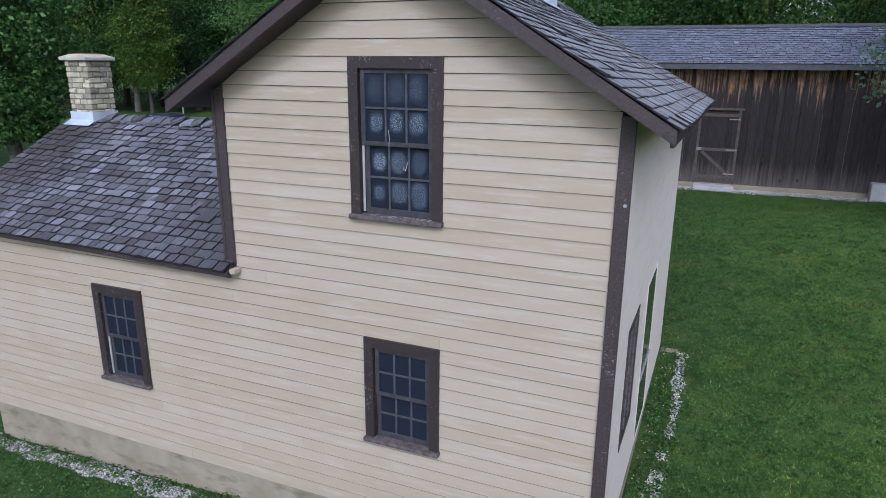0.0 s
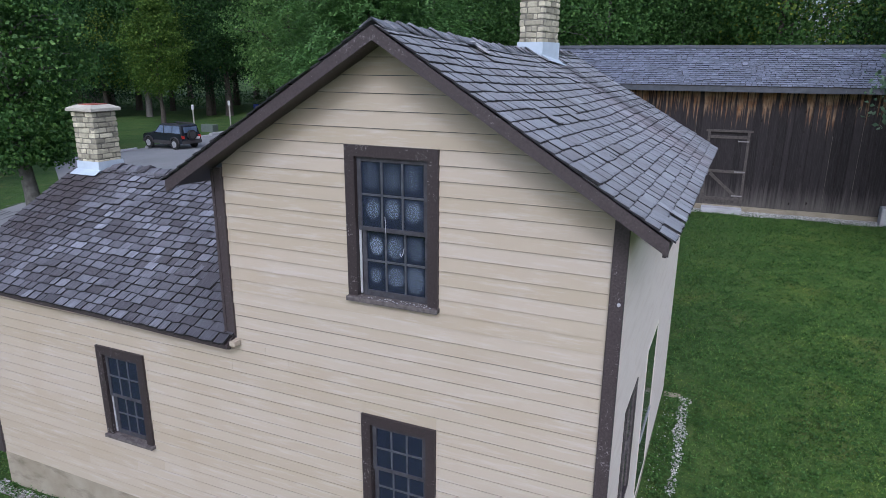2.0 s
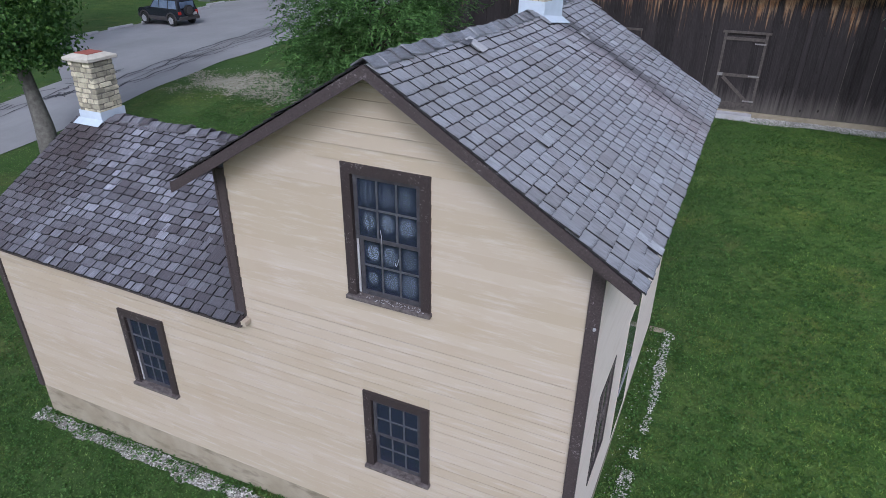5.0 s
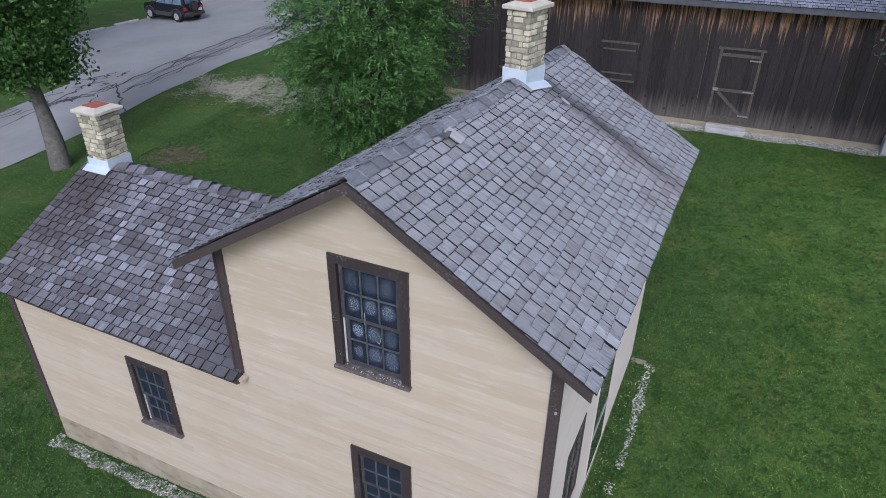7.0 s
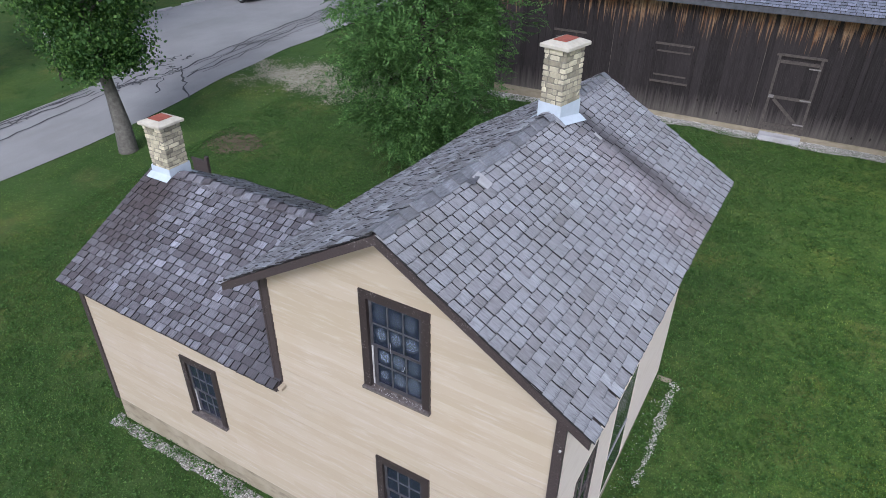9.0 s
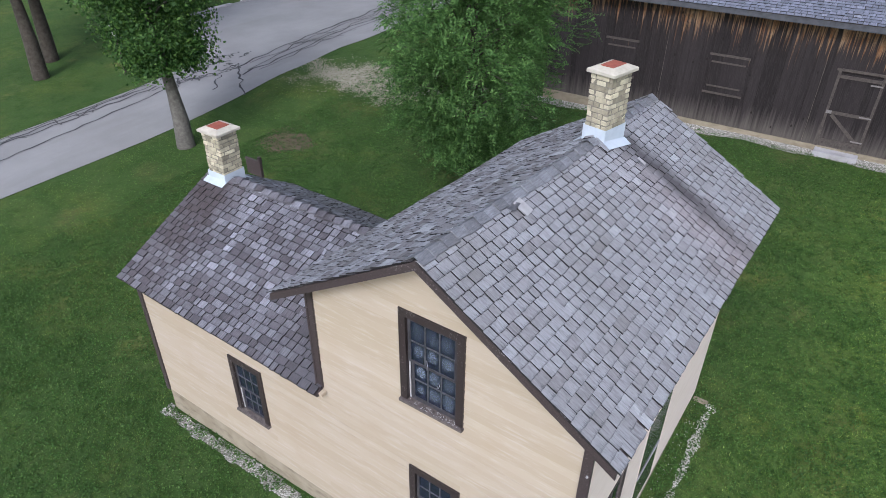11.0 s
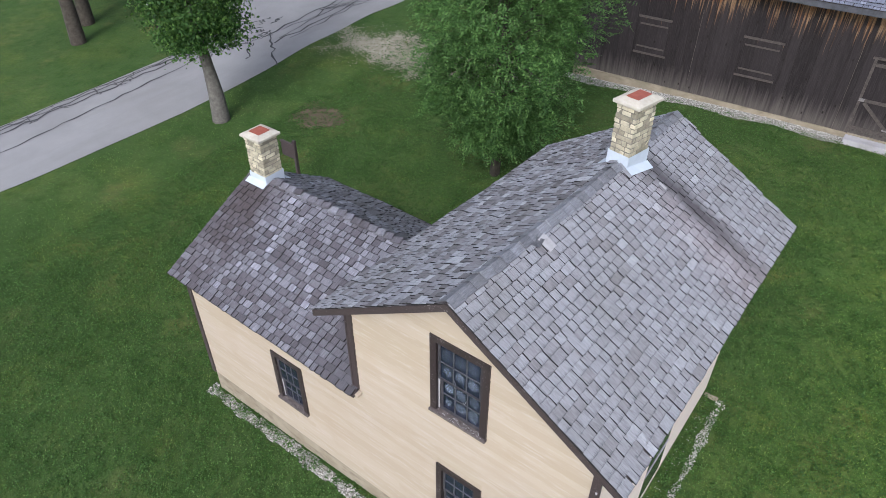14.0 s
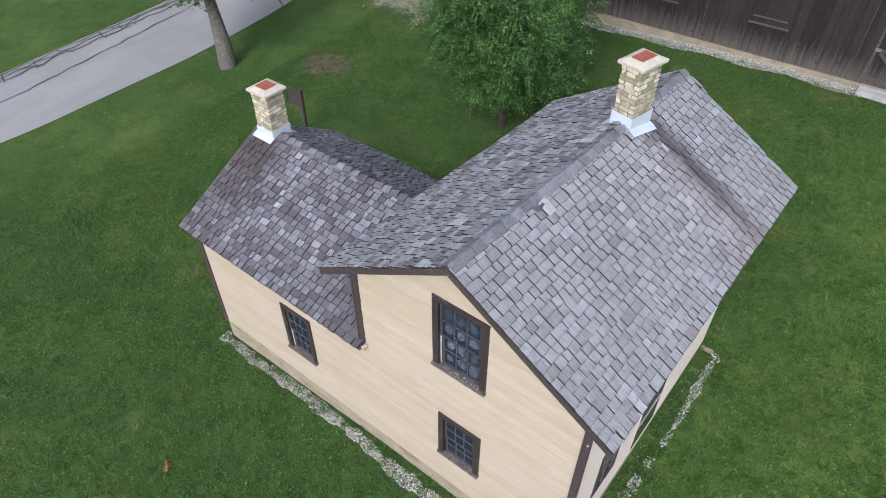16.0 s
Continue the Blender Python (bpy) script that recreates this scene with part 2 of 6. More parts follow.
def m_ground():
    m = Mat("mown_grass_ground", 0.95, spec=0.15)
    co = m.co()
    a = m.noise(co, 0.22, 5, 0.6)
    b = m.noise(co, 1.6, 5, 0.65)
    f = m.noise(co, 22, 4, 0.75)
    c = m.ramp(a, [(0.32, (0.030, 0.056, 0.017)), (0.55, (0.040, 0.072, 0.021)), (0.75, (0.062, 0.080, 0.029))])
    c = m.mix(m.grey(b, 0.0, 0.55, 0.45, 0.75), c, (0.026, 0.060, 0.014))
    c = m.mix(m.grey(f, 0.0, 0.8, 0.48, 0.72), c, (0.085, 0.13, 0.036))
    c = m.mix(m.grey(m.noise(co, 9.0, 5, 0.7), 0.0, 0.75, 0.50, 0.70), c, (0.018, 0.042, 0.011))
    c = m.mix(m.grey(m.noise(co, 0.55, 5, 0.65), 0.0, 0.55, 0.55, 0.75), c, (0.115, 0.105, 0.045))
    c = m.mix(m.grey(m.noise(m.co(scale=(0.5, 0.9, 1)), 0.35, 5, 0.7), 0.0, 0.5, 0.52, 0.72), c, (0.09, 0.115, 0.035))
    c = lawn_tint(m, c)
    m.color(c).bump(f, 0.8, 0.03)
    return m.m


def m_simple(name, c0, c1, scale=6.0, rough=0.7, metal=0.0, bump=0.2, spec=0.4, rnd=0.0, island=False):
    m = Mat(name, rough, metal, spec)
    c = m.ramp(m.noise(m.co(), scale, 5, 0.65), [(0.3, c0), (0.7, c1)])
    if rnd:
        k = m.grey(m.random(island), 1 - rnd, 1 + rnd)
        comb = m.n.new("ShaderNodeCombineColor")
        for s in comb.inputs:
            m.l.new(k, s)
        c = m.mix(1.0, c, comb.outputs[0], "MULTIPLY")
    m.color(c).bump(m.noise(m.co(), scale * 6, 4, 0.7), bump, 0.005)
    return m.m


def lawn_tint(m, c):
    """Turf colour over the plot: lusher towards the wing, drier beyond the gable, mottled at three sizes."""
    co = m.co()
    x, y, z = m.xyz(co)
    c = m.mix(m.grey(x, 0.22, 0.0, -16.0, -2.0), c, m.mix(1.0, c, (0.62, 0.76, 0.52), "MULTIPLY"))
    c = m.mix(m.grey(x, 0.0, 1.0, 0.0, 3.0), c, m.mix(1.0, c, (1.38, 1.33, 1.12), "MULTIPLY"))
    dry = m.noise(m.co(scale=(0.6, 1, 1)), 0.45, 5, 0.7)
    c = m.mix(m.grey(dry, 0.0, 0.8, 0.50, 0.68), c, m.mix(1.0, c, (1.5, 1.2, 1.08), "MULTIPLY"))
    lush = m.noise(co, 1.3, 5, 0.7)
    c = m.mix(m.grey(lush, 0.0, 0.8, 0.50, 0.66), c, m.mix(1.0, c, (0.62, 0.75, 0.6), "MULTIPLY"))
    tuft = m.noise(co, 9.0, 5, 0.75)
    c = m.mix(m.grey(tuft, 0.0, 0.9, 0.50, 0.62), c, m.mix(1.0, c, (1.32, 1.38, 1.2), "MULTIPLY"))
    c = m.mix(m.grey(tuft, 0.8, 0.0, 0.34, 0.46), c, m.mix(1.0, c, (0.6, 0.66, 0.56), "MULTIPLY"))
    return m.mix(1.0, c, (1.12, 1.14, 1.12), "MULTIPLY")


def m_leaf(name, c0, c1, c2, lawn=False, spec=0.3, clump=0.5, shade=(0.7, 0.78, 0.7)):
    m = Mat(name, 0.6, spec=spec)
    c = m.ramp(m.random(True), [(0.0, c0), (0.6, c1), (1.0, c2)])
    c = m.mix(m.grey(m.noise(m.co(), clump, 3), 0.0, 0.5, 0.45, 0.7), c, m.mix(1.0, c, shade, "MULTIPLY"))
    if lawn:
        c = lawn_tint(m, c)
    k = m.grey(m.random(), 0.82, 1.2)
    comb = m.n.new("ShaderNodeCombineColor")
    for s in comb.inputs:
        m.l.new(k, s)
    c = m.mix(1.0, c, comb.outputs[0], "MULTIPLY")
    m.color(c)
    tr = m.n.new("ShaderNodeBsdfTranslucent")
    m.l.new(c, tr.inputs["Color"])
    mx = m.n.new("ShaderNodeMixShader")
    mx.inputs[0].default_value = 0.38
    m.l.new(m.b.outputs[0], mx.inputs[1])
    m.l.new(tr.outputs[0], mx.inputs[2])
    m.l.new(mx.outputs[0], m.n["Material Output"].inputs["Surface"])
    return m.m


def m_glass(name, tint=(0.75, 0.85, 0.95), rough=0.04):
    m = Mat(name, rough, spec=0.32)
    m.color(tint)
    m.b.inputs["Transmission Weight"].default_value = 0.72
    m.b.inputs["IOR"].default_value = 1.5
    m.bump(m.noise(m.co(), 3.0, 2), 0.08, 0.01)
    return m.m


def m_haze(name, low, high, streak=(1, 1, 0.5), inner=0.36):
    """A milky film on old glass, patchy, thin at its rim."""
    m = Mat(name, 0.8, spec=0.2)
    m.color((0.27, 0.33, 0.43))
    gx, _, gz_ = m.xyz(m.co("Generated"))
    dx, dz = m.math("SUBTRACT", gx, 0.5), m.math("SUBTRACT", gz_, 0.5)
    rim = m.math("SQRT", m.math("ADD", m.math("MULTIPLY", dx, dx), m.math("MULTIPLY", dz, dz)))
    a = m.math("MULTIPLY", m.grey(m.noise(m.co(scale=streak), 8.0, 2, 0.5), low, high, 0.3, 0.7), m.grey(rim, 1.0, 0.0, inner, 0.5))
    tr = m.n.new("ShaderNodeBsdfTransparent")
    mx = m.n.new("ShaderNodeMixShader")
    m.l.new(a, mx.inputs[0])
    m.l.new(tr.outputs[0], mx.inputs[1])
    m.l.new(m.b.outputs[0], mx.inputs[2])
    m.l.new(mx.outputs[0], m.n["Material Output"].inputs["Surface"])
    return m.m


# Dark shingle ends and sides: grain tone plus the joints' shadow lines in colour.
EDGE_SHADE = m_simple("end_grain_with_gap_shade", (0.010, 0.009, 0.010), (0.024, 0.022, 0.023), 20, 0.9)
CREAM, SIDE, TRIM = m_cream(), m_side(), m_trim()
# The trim paint at 0.7 tone: shade of the window recesses put into colour.
CASING = m_trim("shaded_trim_paint", (0.024, 0.017, 0.018), (0.044, 0.033, 0.034))
SH_MAIN = m_shingle("grey_cedar_shingle", False, MAIN_TONES, main_stain)
SH_MAIN_J = m_shingle("grey_cedar_shingles", True, MAIN_TONES, main_stain)
SH_LEFT_J = m_shingle("dark_grey_cedar_shingles", True, LEFT_TONES, None, (0.16, 0.155, 0.15))
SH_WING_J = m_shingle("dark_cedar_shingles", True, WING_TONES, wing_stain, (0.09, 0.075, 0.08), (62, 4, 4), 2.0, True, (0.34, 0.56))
SH_RIDGE = m_shingle("weathered_ridge_shingle", False, RIDGE_TONES, None, (0.13, 0.125, 0.12), (40, 5, 40), 1.5, False)
SH_BARN_J = m_shingle("blue_grey_shingles", True, BARN_TONES, None, (0.13, 0.13, 0.15), (45, 3, 3))
BARN = m_barn()
CONCRETE = m_concrete("concrete", (0.215, 0.182, 0.132), (0.325, 0.285, 0.225), (0.10, 0.082, 0.056))
CONC_PALE = m_concrete("pale_concrete", (0.31, 0.305, 0.32), (0.40, 0.395, 0.42), (0.24, 0.23, 0.22))
BARN_BASE = m_concrete("barn_foundation", (0.20, 0.172, 0.125), (0.29, 0.25, 0.19), (0.13, 0.11, 0.08))
ASPHALT, GRASS = m_asphalt(), m_ground()
TAR = m_simple("crack_tar", (0.022, 0.022, 0.025), (0.05, 0.05, 0.055), 8, 0.6)
GRAVEL_BED = m_simple("gravel_bed", (0.11, 0.105, 0.085), (0.26, 0.25, 0.225), 30, 0.9, bump=0.6)
STONE = m_simple("limestone_chips", (0.31, 0.30, 0.29), (0.50, 0.49, 0.47), 20, 0.85, rnd=0.45, island=True)
DIRT = m_simple("bare_earth", (0.07, 0.055, 0.036), (0.115, 0.085, 0.058), 2.5, 0.95, bump=0.5)
SAND = m_simple("worn_gravel_patch", (0.15, 0.14, 0.095), (0.29, 0.275, 0.215), 5, 0.95, bump=0.5)
BRICK = m_simple("cream_brick", (0.27, 0.25, 0.195), (0.50, 0.455, 0.335), 8, 0.9, bump=0.7, rnd=0.42)
MORTAR = m_simple("lime_mortar", (0.13, 0.118, 0.095), (0.25, 0.232, 0.195), 20, 0.9, bump=0.4)
CAPSTONE = m_simple("cast_cap", (0.36, 0.33, 0.28), (0.48, 0.45, 0.39), 6, 0.85, bump=0.3)
REDTILE = m_simple("red_flue_cover", (0.22, 0.055, 0.035), (0.30, 0.085, 0.055), 10, 0.7, bump=0.2)
FLASH = m_simple("galvanised_flashing", (0.40, 0.455, 0.53), (0.50, 0.56, 0.64), 4, 0.4, 0.0, 0.05)
GLASS = m_glass("dusty_window_glass", (0.048, 0.060, 0.104), 0.12)
# Green of the reflected grass is put into this pane's tint.
DOORGLASS = m_glass("storm_door_glass", (0.13, 0.165, 0.155), 0.10)
HAZES = [m_haze("faint_milky_film", 0.08, 0.15), m_haze("milky_film", 0.15, 0.25), m_haze("thick_milky_film", 0.30, 0.38),
         m_haze("streaked_film", 0.02, 0.20, (7, 1, 0.4), 0.22), m_haze("run_milky_film", 0.15, 0.34, (3, 1, 0.6), 0.3)]
SILLWOOD = m_simple("flaked_grey_sill", (0.04, 0.03, 0.031), (0.15, 0.13, 0.127), 16, 0.85, bump=0.4)
SASHWOOD = m_simple("worn_sash_paint", (0.026, 0.024, 0.029), (0.062, 0.060, 0.070), 14, 0.7, bump=0.3)
MUNTIN = m_simple("worn_muntin_paint", (0.04, 0.04, 0.046), (0.09, 0.094, 0.105), 18, 0.7)
# Dark colour for unlit rooms; also shows as lap lines between clapboards.
INNER = m_simple("dark_interior", (0.05, 0.06, 0.075), (0.08, 0.09, 0.11), 3, 0.9)
BARK = m_simple("ridged_bark", (0.072, 0.067, 0.061), (0.15, 0.142, 0.13), 7, 0.95, bump=0.9)
BARK_DARK = m_simple("dark_bark", (0.03, 0.025, 0.02), (0.07, 0.06, 0.05), 5, 0.95, bump=0.9)
LEAF_A = m_leaf("maple_leaves", (0.034, 0.080, 0.022), (0.056, 0.120, 0.030), (0.09, 0.17, 0.044), spec=0.15)
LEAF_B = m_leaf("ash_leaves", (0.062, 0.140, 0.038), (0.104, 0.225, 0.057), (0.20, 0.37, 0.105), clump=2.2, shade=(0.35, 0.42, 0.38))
LEAF_C = m_leaf("wood_leaves", (0.024, 0.056, 0.020), (0.035, 0.078, 0.026), (0.054, 0.108, 0.034), spec=0.1)
LEAF_D = m_leaf("conifer_green", (0.014, 0.033, 0.018), (0.021, 0.046, 0.025), (0.032, 0.064, 0.032), spec=0.1)
LEAF_R = m_leaf("road_maple_leaves", (0.028, 0.072, 0.019), (0.052, 0.12, 0.027), (0.115, 0.21, 0.046))
LEAF_G = m_leaf("yellow_green_leaves", (0.044, 0.088, 0.018), (0.074, 0.136, 0.025), (0.15, 0.215, 0.04), spec=0.1)
LEAF_P = m_leaf("silvery_leaves", (0.075, 0.125, 0.07), (0.12, 0.19, 0.11), (0.22, 0.30, 0.20))
LEAF_M = m_leaf("pale_maple_leaves", (0.066, 0.142, 0.036), (0.108, 0.21, 0.05), (0.19, 0.32, 0.085))
LEAF_Y = m_leaf("yellowing_leaves", (0.06, 0.095, 0.018), (0.10, 0.145, 0.022), (0.17, 0.19, 0.03), spec=0.1)
BLADE = m_leaf("grass_blades", (0.034, 0.071, 0.015), (0.068, 0.122, 0.028), (0.155, 0.21, 0.065), True)
CLOVER = m_leaf("clover_leaves", (0.03, 0.075, 0.016), (0.06, 0.135, 0.028), (0.115, 0.215, 0.055))

# ---- building helpers ----
rnd = random.Random(11)


def thing(name, loc=(0, 0, 0), **tags):
    ob = new(name)
    ob.location = loc
    ob.empty_display_size = 0.2
    return tagged(ob, **tags)


def put(ob, parent):
    """Make ob a part of parent, keeping places given in the world."""
    ob.parent = parent
    if parent.type == "EMPTY":
        ob.matrix_parent_inverse = Matrix.Translation(-parent.location)
    return ob


def part(name, bm, material, parent=None, label="", smooth=False):
    me = bpy.data.meshes.new(name)
    bmesh.ops.recalc_face_normals(bm, faces=bm.faces[:])
    bm.to_mesh(me)
    bm.free()
    me.materials.append(material)
    if smooth:
        me.polygons.foreach_set("use_smooth", [True] * len(me.polygons))
    ob = new(name, me)
    if parent:
        put(ob, parent)
    if label:
        ob["label"] = label
    return ob


def fast_mesh(name, verts, faces, material):
    """A mesh from arrays; all faces have the same number of corners."""
    me = bpy.data.meshes.new(name)
    verts, faces = np.asarray(verts, np.float32), np.asarray(faces, np.int32)
    k = faces.shape[1]
    me.vertices.add(len(verts))
    me.vertices.foreach_set("co", verts.ravel())
    me.loops.add(faces.size)
    me.loops.foreach_set("vertex_index", faces.ravel())
    me.polygons.add(len(faces))
    me.polygons.foreach_set("loop_start", np.arange(0, faces.size, k, dtype=np.int32))
    me.update(calc_edges=True)
    me.validate()
    me.materials.append(material)
    return me


def box(bm, x0, y0, z0, x1, y1, z1, m=None, bevel=0.0):
    v = [bm.verts.new(p) for p in ((x0, y0, z0), (x1, y0, z0), (x1, y1, z0), (x0, y1, z0), (x0, y0, z1), (x1, y0, z1), (x1, y1, z1), (x0, y1, z1))]
    f = [bm.faces.new([v[i] for i in q]) for q in ((3, 2, 1, 0), (4, 5, 6, 7), (0, 1, 5, 4), (1, 2, 6, 5), (2, 3, 7, 6), (3, 0, 4, 7))]
    if bevel:
        e = list({e for q in f for e in q.edges})
        r = bmesh.ops.bevel(bm, geom=e, offset=bevel, segments=1, affect="EDGES")
        v = list({w for q in r["faces"] for w in q.verts} | {w for w in v if w.is_valid})
    if m is not None:
        bmesh.ops.transform(bm, matrix=m, verts=v)
    return v


def boxes(*rows, bevel=0.0):
    bm = bmesh.new()
    for r in rows:
        box(bm, *r, bevel=bevel)
    return bm


def prism(bm, outline, holes=(), a=(0, 0, 0), depth=(0, 1, 0)):
    """A plate with holes: rings of 3D points, filled and thickened by the vector depth."""
    edges = []
    for ring in (outline, *holes):
        vs = [bm.verts.new(p) for p in ring]
        edges += [bm.edges.new((vs[i], vs[(i + 1) % len(vs)])) for i in range(len(vs))]
    r = bmesh.ops.triangle_fill(bm, edges=edges, use_beauty=True)
    faces = [g for g in r["geom"] if isinstance(g, bmesh.types.BMFace)]
    ex = bmesh.ops.extrude_face_region(bm, geom=faces)
    bmesh.ops.translate(bm, verts=[g for g in ex["geom"] if isinstance(g, bmesh.types.BMVert)], vec=depth)
    return bm


def beam(bm, a, b, w, h, up=(0, 0, 1)):
    """A squared bar from a to b."""
    a, b = Vector(a), Vector(b)
    d = (b - a).normalized()
    s = d.cross(Vector(up)).normalized()
    u = s.cross(d)
    v = [bm.verts.new(p + s * (w / 2) * i + u * (h / 2) * j) for p in (a, b) for i, j in ((-1, -1), (1, -1), (1, 1), (-1, 1))]
    for q in ((0, 1, 2, 3), (7, 6, 5, 4), (0, 4, 5, 1), (1, 5, 6, 2), (2, 6, 7, 3), (3, 7, 4, 0)):
        bm.faces.new([v[i] for i in q])


def tube(bm, pts, radii, n=8, cap=True):
    rings = []
    for k, (p, r) in enumerate(zip(pts, radii)):
        a, b = Vector(pts[max(k - 1, 0)]), Vector(pts[min(k + 1, len(pts) - 1)])
        d = (b - a).normalized()
        s = d.orthogonal().normalized() if abs(d.z) < 0.9 else Vector((1, 0, 0)).cross(d).normalized().cross(d) * -1
        s = (s - d * s.dot(d)).normalized()
        u = d.cross(s)
        rings.append([bm.verts.new(Vector(p) + (s * math.cos(t) + u * math.sin(t)) * r) for t in (2 * math.pi * i / n for i in range(n))])
    for q, w in zip(rings, rings[1:]):
        for i in range(n):
            bm.faces.new((q[i], q[(i + 1) % n], w[(i + 1) % n], w[i]))
    if cap:
        bm.faces.new(rings[0][::-1])
        bm.faces.new(rings[-1])


# ---- ground: rises towards the barn, falls towards the road ----
def ground(x, y):
    x, y = np.asarray(x, float), np.asarray(y, float)
    z = 0.055 * np.clip(y, -12, 20) + 0.033 * np.clip(x + 4, -40, 0) + 0.012 * np.clip(y - 20, 0, 60) * (x > -60)
    t = np.clip((y - 10) / 6, 0, 1)
    z = z + 0.20 * t * t * (3 - 2 * t)
    return z + 0.018 * np.sin(1.1 * x + 0.7 * y) * np.sin(0.9 * y - 0.4 * x) - 0.0


def gz(x, y):
    return float(ground(x, y))


def sheet(name, xs, ys, lift, material, keep=None):
    """A sheet draped on the ground over the grid xs x ys."""
    X, Y = np.meshgrid(xs, ys)
    Z = ground(X, Y) + lift
    v = np.stack([X, Y, Z], -1).reshape(-1, 3)
    n, k = len(ys), len(xs)
    idx = np.arange(n * k).reshape(n, k)
    f = np.stack([idx[:-1, :-1], idx[:-1, 1:], idx[1:, 1:], idx[1:, :-1]], -1).reshape(-1, 4)
    if keep is not None:
        mid = v[f].mean(1)
        f = f[keep(mid[:, 0], mid[:, 1])]
    ob = new(name, fast_mesh(name, v, f, material))
    ob.data.polygons.foreach_set("use_smooth", [True] * len(ob.data.polygons))
    return ob


_far = np.array([-900, -500, -300, -180, -120, -90, -70])
_gx = np.concatenate([_far, np.arange(-60, 30.1, 0.5), -_far[::-1] - 30])
_gy = np.concatenate([_far, np.arange(-30, 60.1, 0.5), -_far[::-1]])
tagged(sheet("ground", _gx, _gy, 0.0, GRASS), "patchy green mown lawn with worn spots", "lawn", kind="structure")


def near_edge(y):
    return np.interp(y, (-40, 0, 4, 8, 22.5, 60), (-26.0, -22.4, -21.95, -21.75, -22.25, -24.8))


def crack_line(y):
    return -22.0 - 0.11 * np.clip(y - 14, 0, 60)


def far_edge(y):
    """The road's far edge, which opens into a parking bay."""
    return -27.4 - 8.7 * np.clip((y - 15.0) / 6.0, 0, 1) - 1.8 * np.clip((y - 32) / 4, 0, 1) + 2.4 * np.clip((y - 38) / 4, 0, 1)


def strip(name, ys, left, right, lift, material, n=24):
    v, f = [], []
    for y in ys:
        for k in range(n + 1):
            x = left(y) + (right(y) - left(y)) * k / n
            v.append((x, y, gz(x, y) + lift))
    w = n + 1
    for j in range(len(ys) - 1):
        for k in range(n):
            f.append((j * w + k, j * w + k + 1, (j + 1) * w + k + 1, (j + 1) * w + k))
    return new(name, fast_mesh(name, v, f, material))


tagged(strip("road", np.arange(-40, 90, 0.5), lambda y: float(far_edge(y)), lambda y: float(near_edge(y)) + 0.05 * math.sin(y * 0.9) * math.sin(y * 0.37), 0.03, ASPHALT, 40), "worn pale grey asphalt road with a parking bay", "road", kind="structure")


def ribbon(bm, pts, w):
    """A flat crooked line of tar on the road."""
    pts = [Vector((x, y, 0)) for x, y in pts]
    last = None
    for k, p in enumerate(pts):
        d = (pts[min(k + 1, len(pts) - 1)] - pts[max(k - 1, 0)]).normalized()
        s = Vector((-d.y, d.x, 0)) * w * rnd.uniform(0.2, 0.55)
        pair = [bm.verts.new((q.x, q.y, gz(q.x, q.y) + 0.042)) for q in (p - s, p + s)]
        if last:
            bm.faces.new((last[0], last[1], pair[1], pair[0]))
        last = pair


def crooked(a, b, n, amp):
    a, b = Vector(a), Vector(b)
    s = (b - a).orthogonal().normalized() if (b - a).length else Vector((1, 0))
    return [tuple(a.lerp(b, k / n) + s * (rnd.uniform(-amp, amp) if 0 < k < n else 0)) for k in range(n + 1)]


def tar_cracks():
    bm = bmesh.new()
    ribbon(bm, crooked((-24.6, -20), (-25.05, 3), 40, 0.05), 0.10)
    ribbon(bm, crooked((-25.05, 3), (-26.2, 14.3), 24, 0.07), 0.10)
    for k in range(3):
        ribbon(bm, crooked((-27.2 + 0.22 * k, -18), (-27.2 + 0.26 * k, 12), 60, 0.14), 0.11)
    for k in range(9):
        y = rnd.uniform(-2, 12)
        ribbon(bm, crooked((-27.3, y), (-26.5, y + rnd.uniform(-0.8, 1.2)), 6, 0.1), 0.08)
    for k in range(5):
        off = 2.7 - 0.36 * k
        a = 15.5 + rnd.uniform(-1, 1)
        pts = []
        for i in range(46):
            y = a + i * 0.8
            pts.append((float(crack_line(y)) - off + rnd.uniform(-0.2, 0.2) + 0.02 * (i % 7), y))
        ribbon(bm, pts, (0.14, 0.09, 0.07, 0.12, 0.07)[k])
    for k in range(26):
        y = rnd.uniform(12.5, 17)
        x = rnd.uniform(-27.2, -24.6)
        ribbon(bm, crooked((x, y), (x + rnd.uniform(-1.2, 1.2), y + rnd.uniform(-1.6, 1.6)), 7, 0.16), 0.10)
    for k in range(26):
        y = rnd.uniform(16, 40)
        x = float(crack_line(y))
        ribbon(bm, crooked((x - 2.6, y), (x - 1.2, y + rnd.uniform(0.5, 3)), 7, 0.15), 0.06)
    ribbon(bm, crooked((-21.75, 13.1), (-25.0, 15.5), 11, 0.12), 0.12)
    return bm


tagged(part("crack_sealing", tar_cracks(), TAR), "black tar lines sealing cracks in the asphalt", "road mark", kind="stuff")


def blob(cx, cy, rx, ry, soft=0.5, seed=0):
    """Cells of an uneven patch that thins out towards its rim."""
    g = np.random.default_rng(seed)

    def keep(x, y):
        r = np.hypot((x - cx) / rx, (y - cy) / ry)
        w = 0.25 * np.sin(x * 1.7 + y * 0.6) * np.sin(y * 2.3 - x * 0.5) + 0.14 * np.sin(5.1 * x) * np.sin(4.3 * y + x)
        return r + w + soft * g.normal(0, 0.22, len(x)) < 0.9
    return keep


tagged(sheet("gravel_patch", np.arange(-23, -9, 0.05), np.arange(14.5, 20, 0.05), 0.02, SAND, blob(-16.0, 17.0, 5.7, 1.65, 1.1)), "thin pale gravel worn through the grass", "gravel", kind="structure")
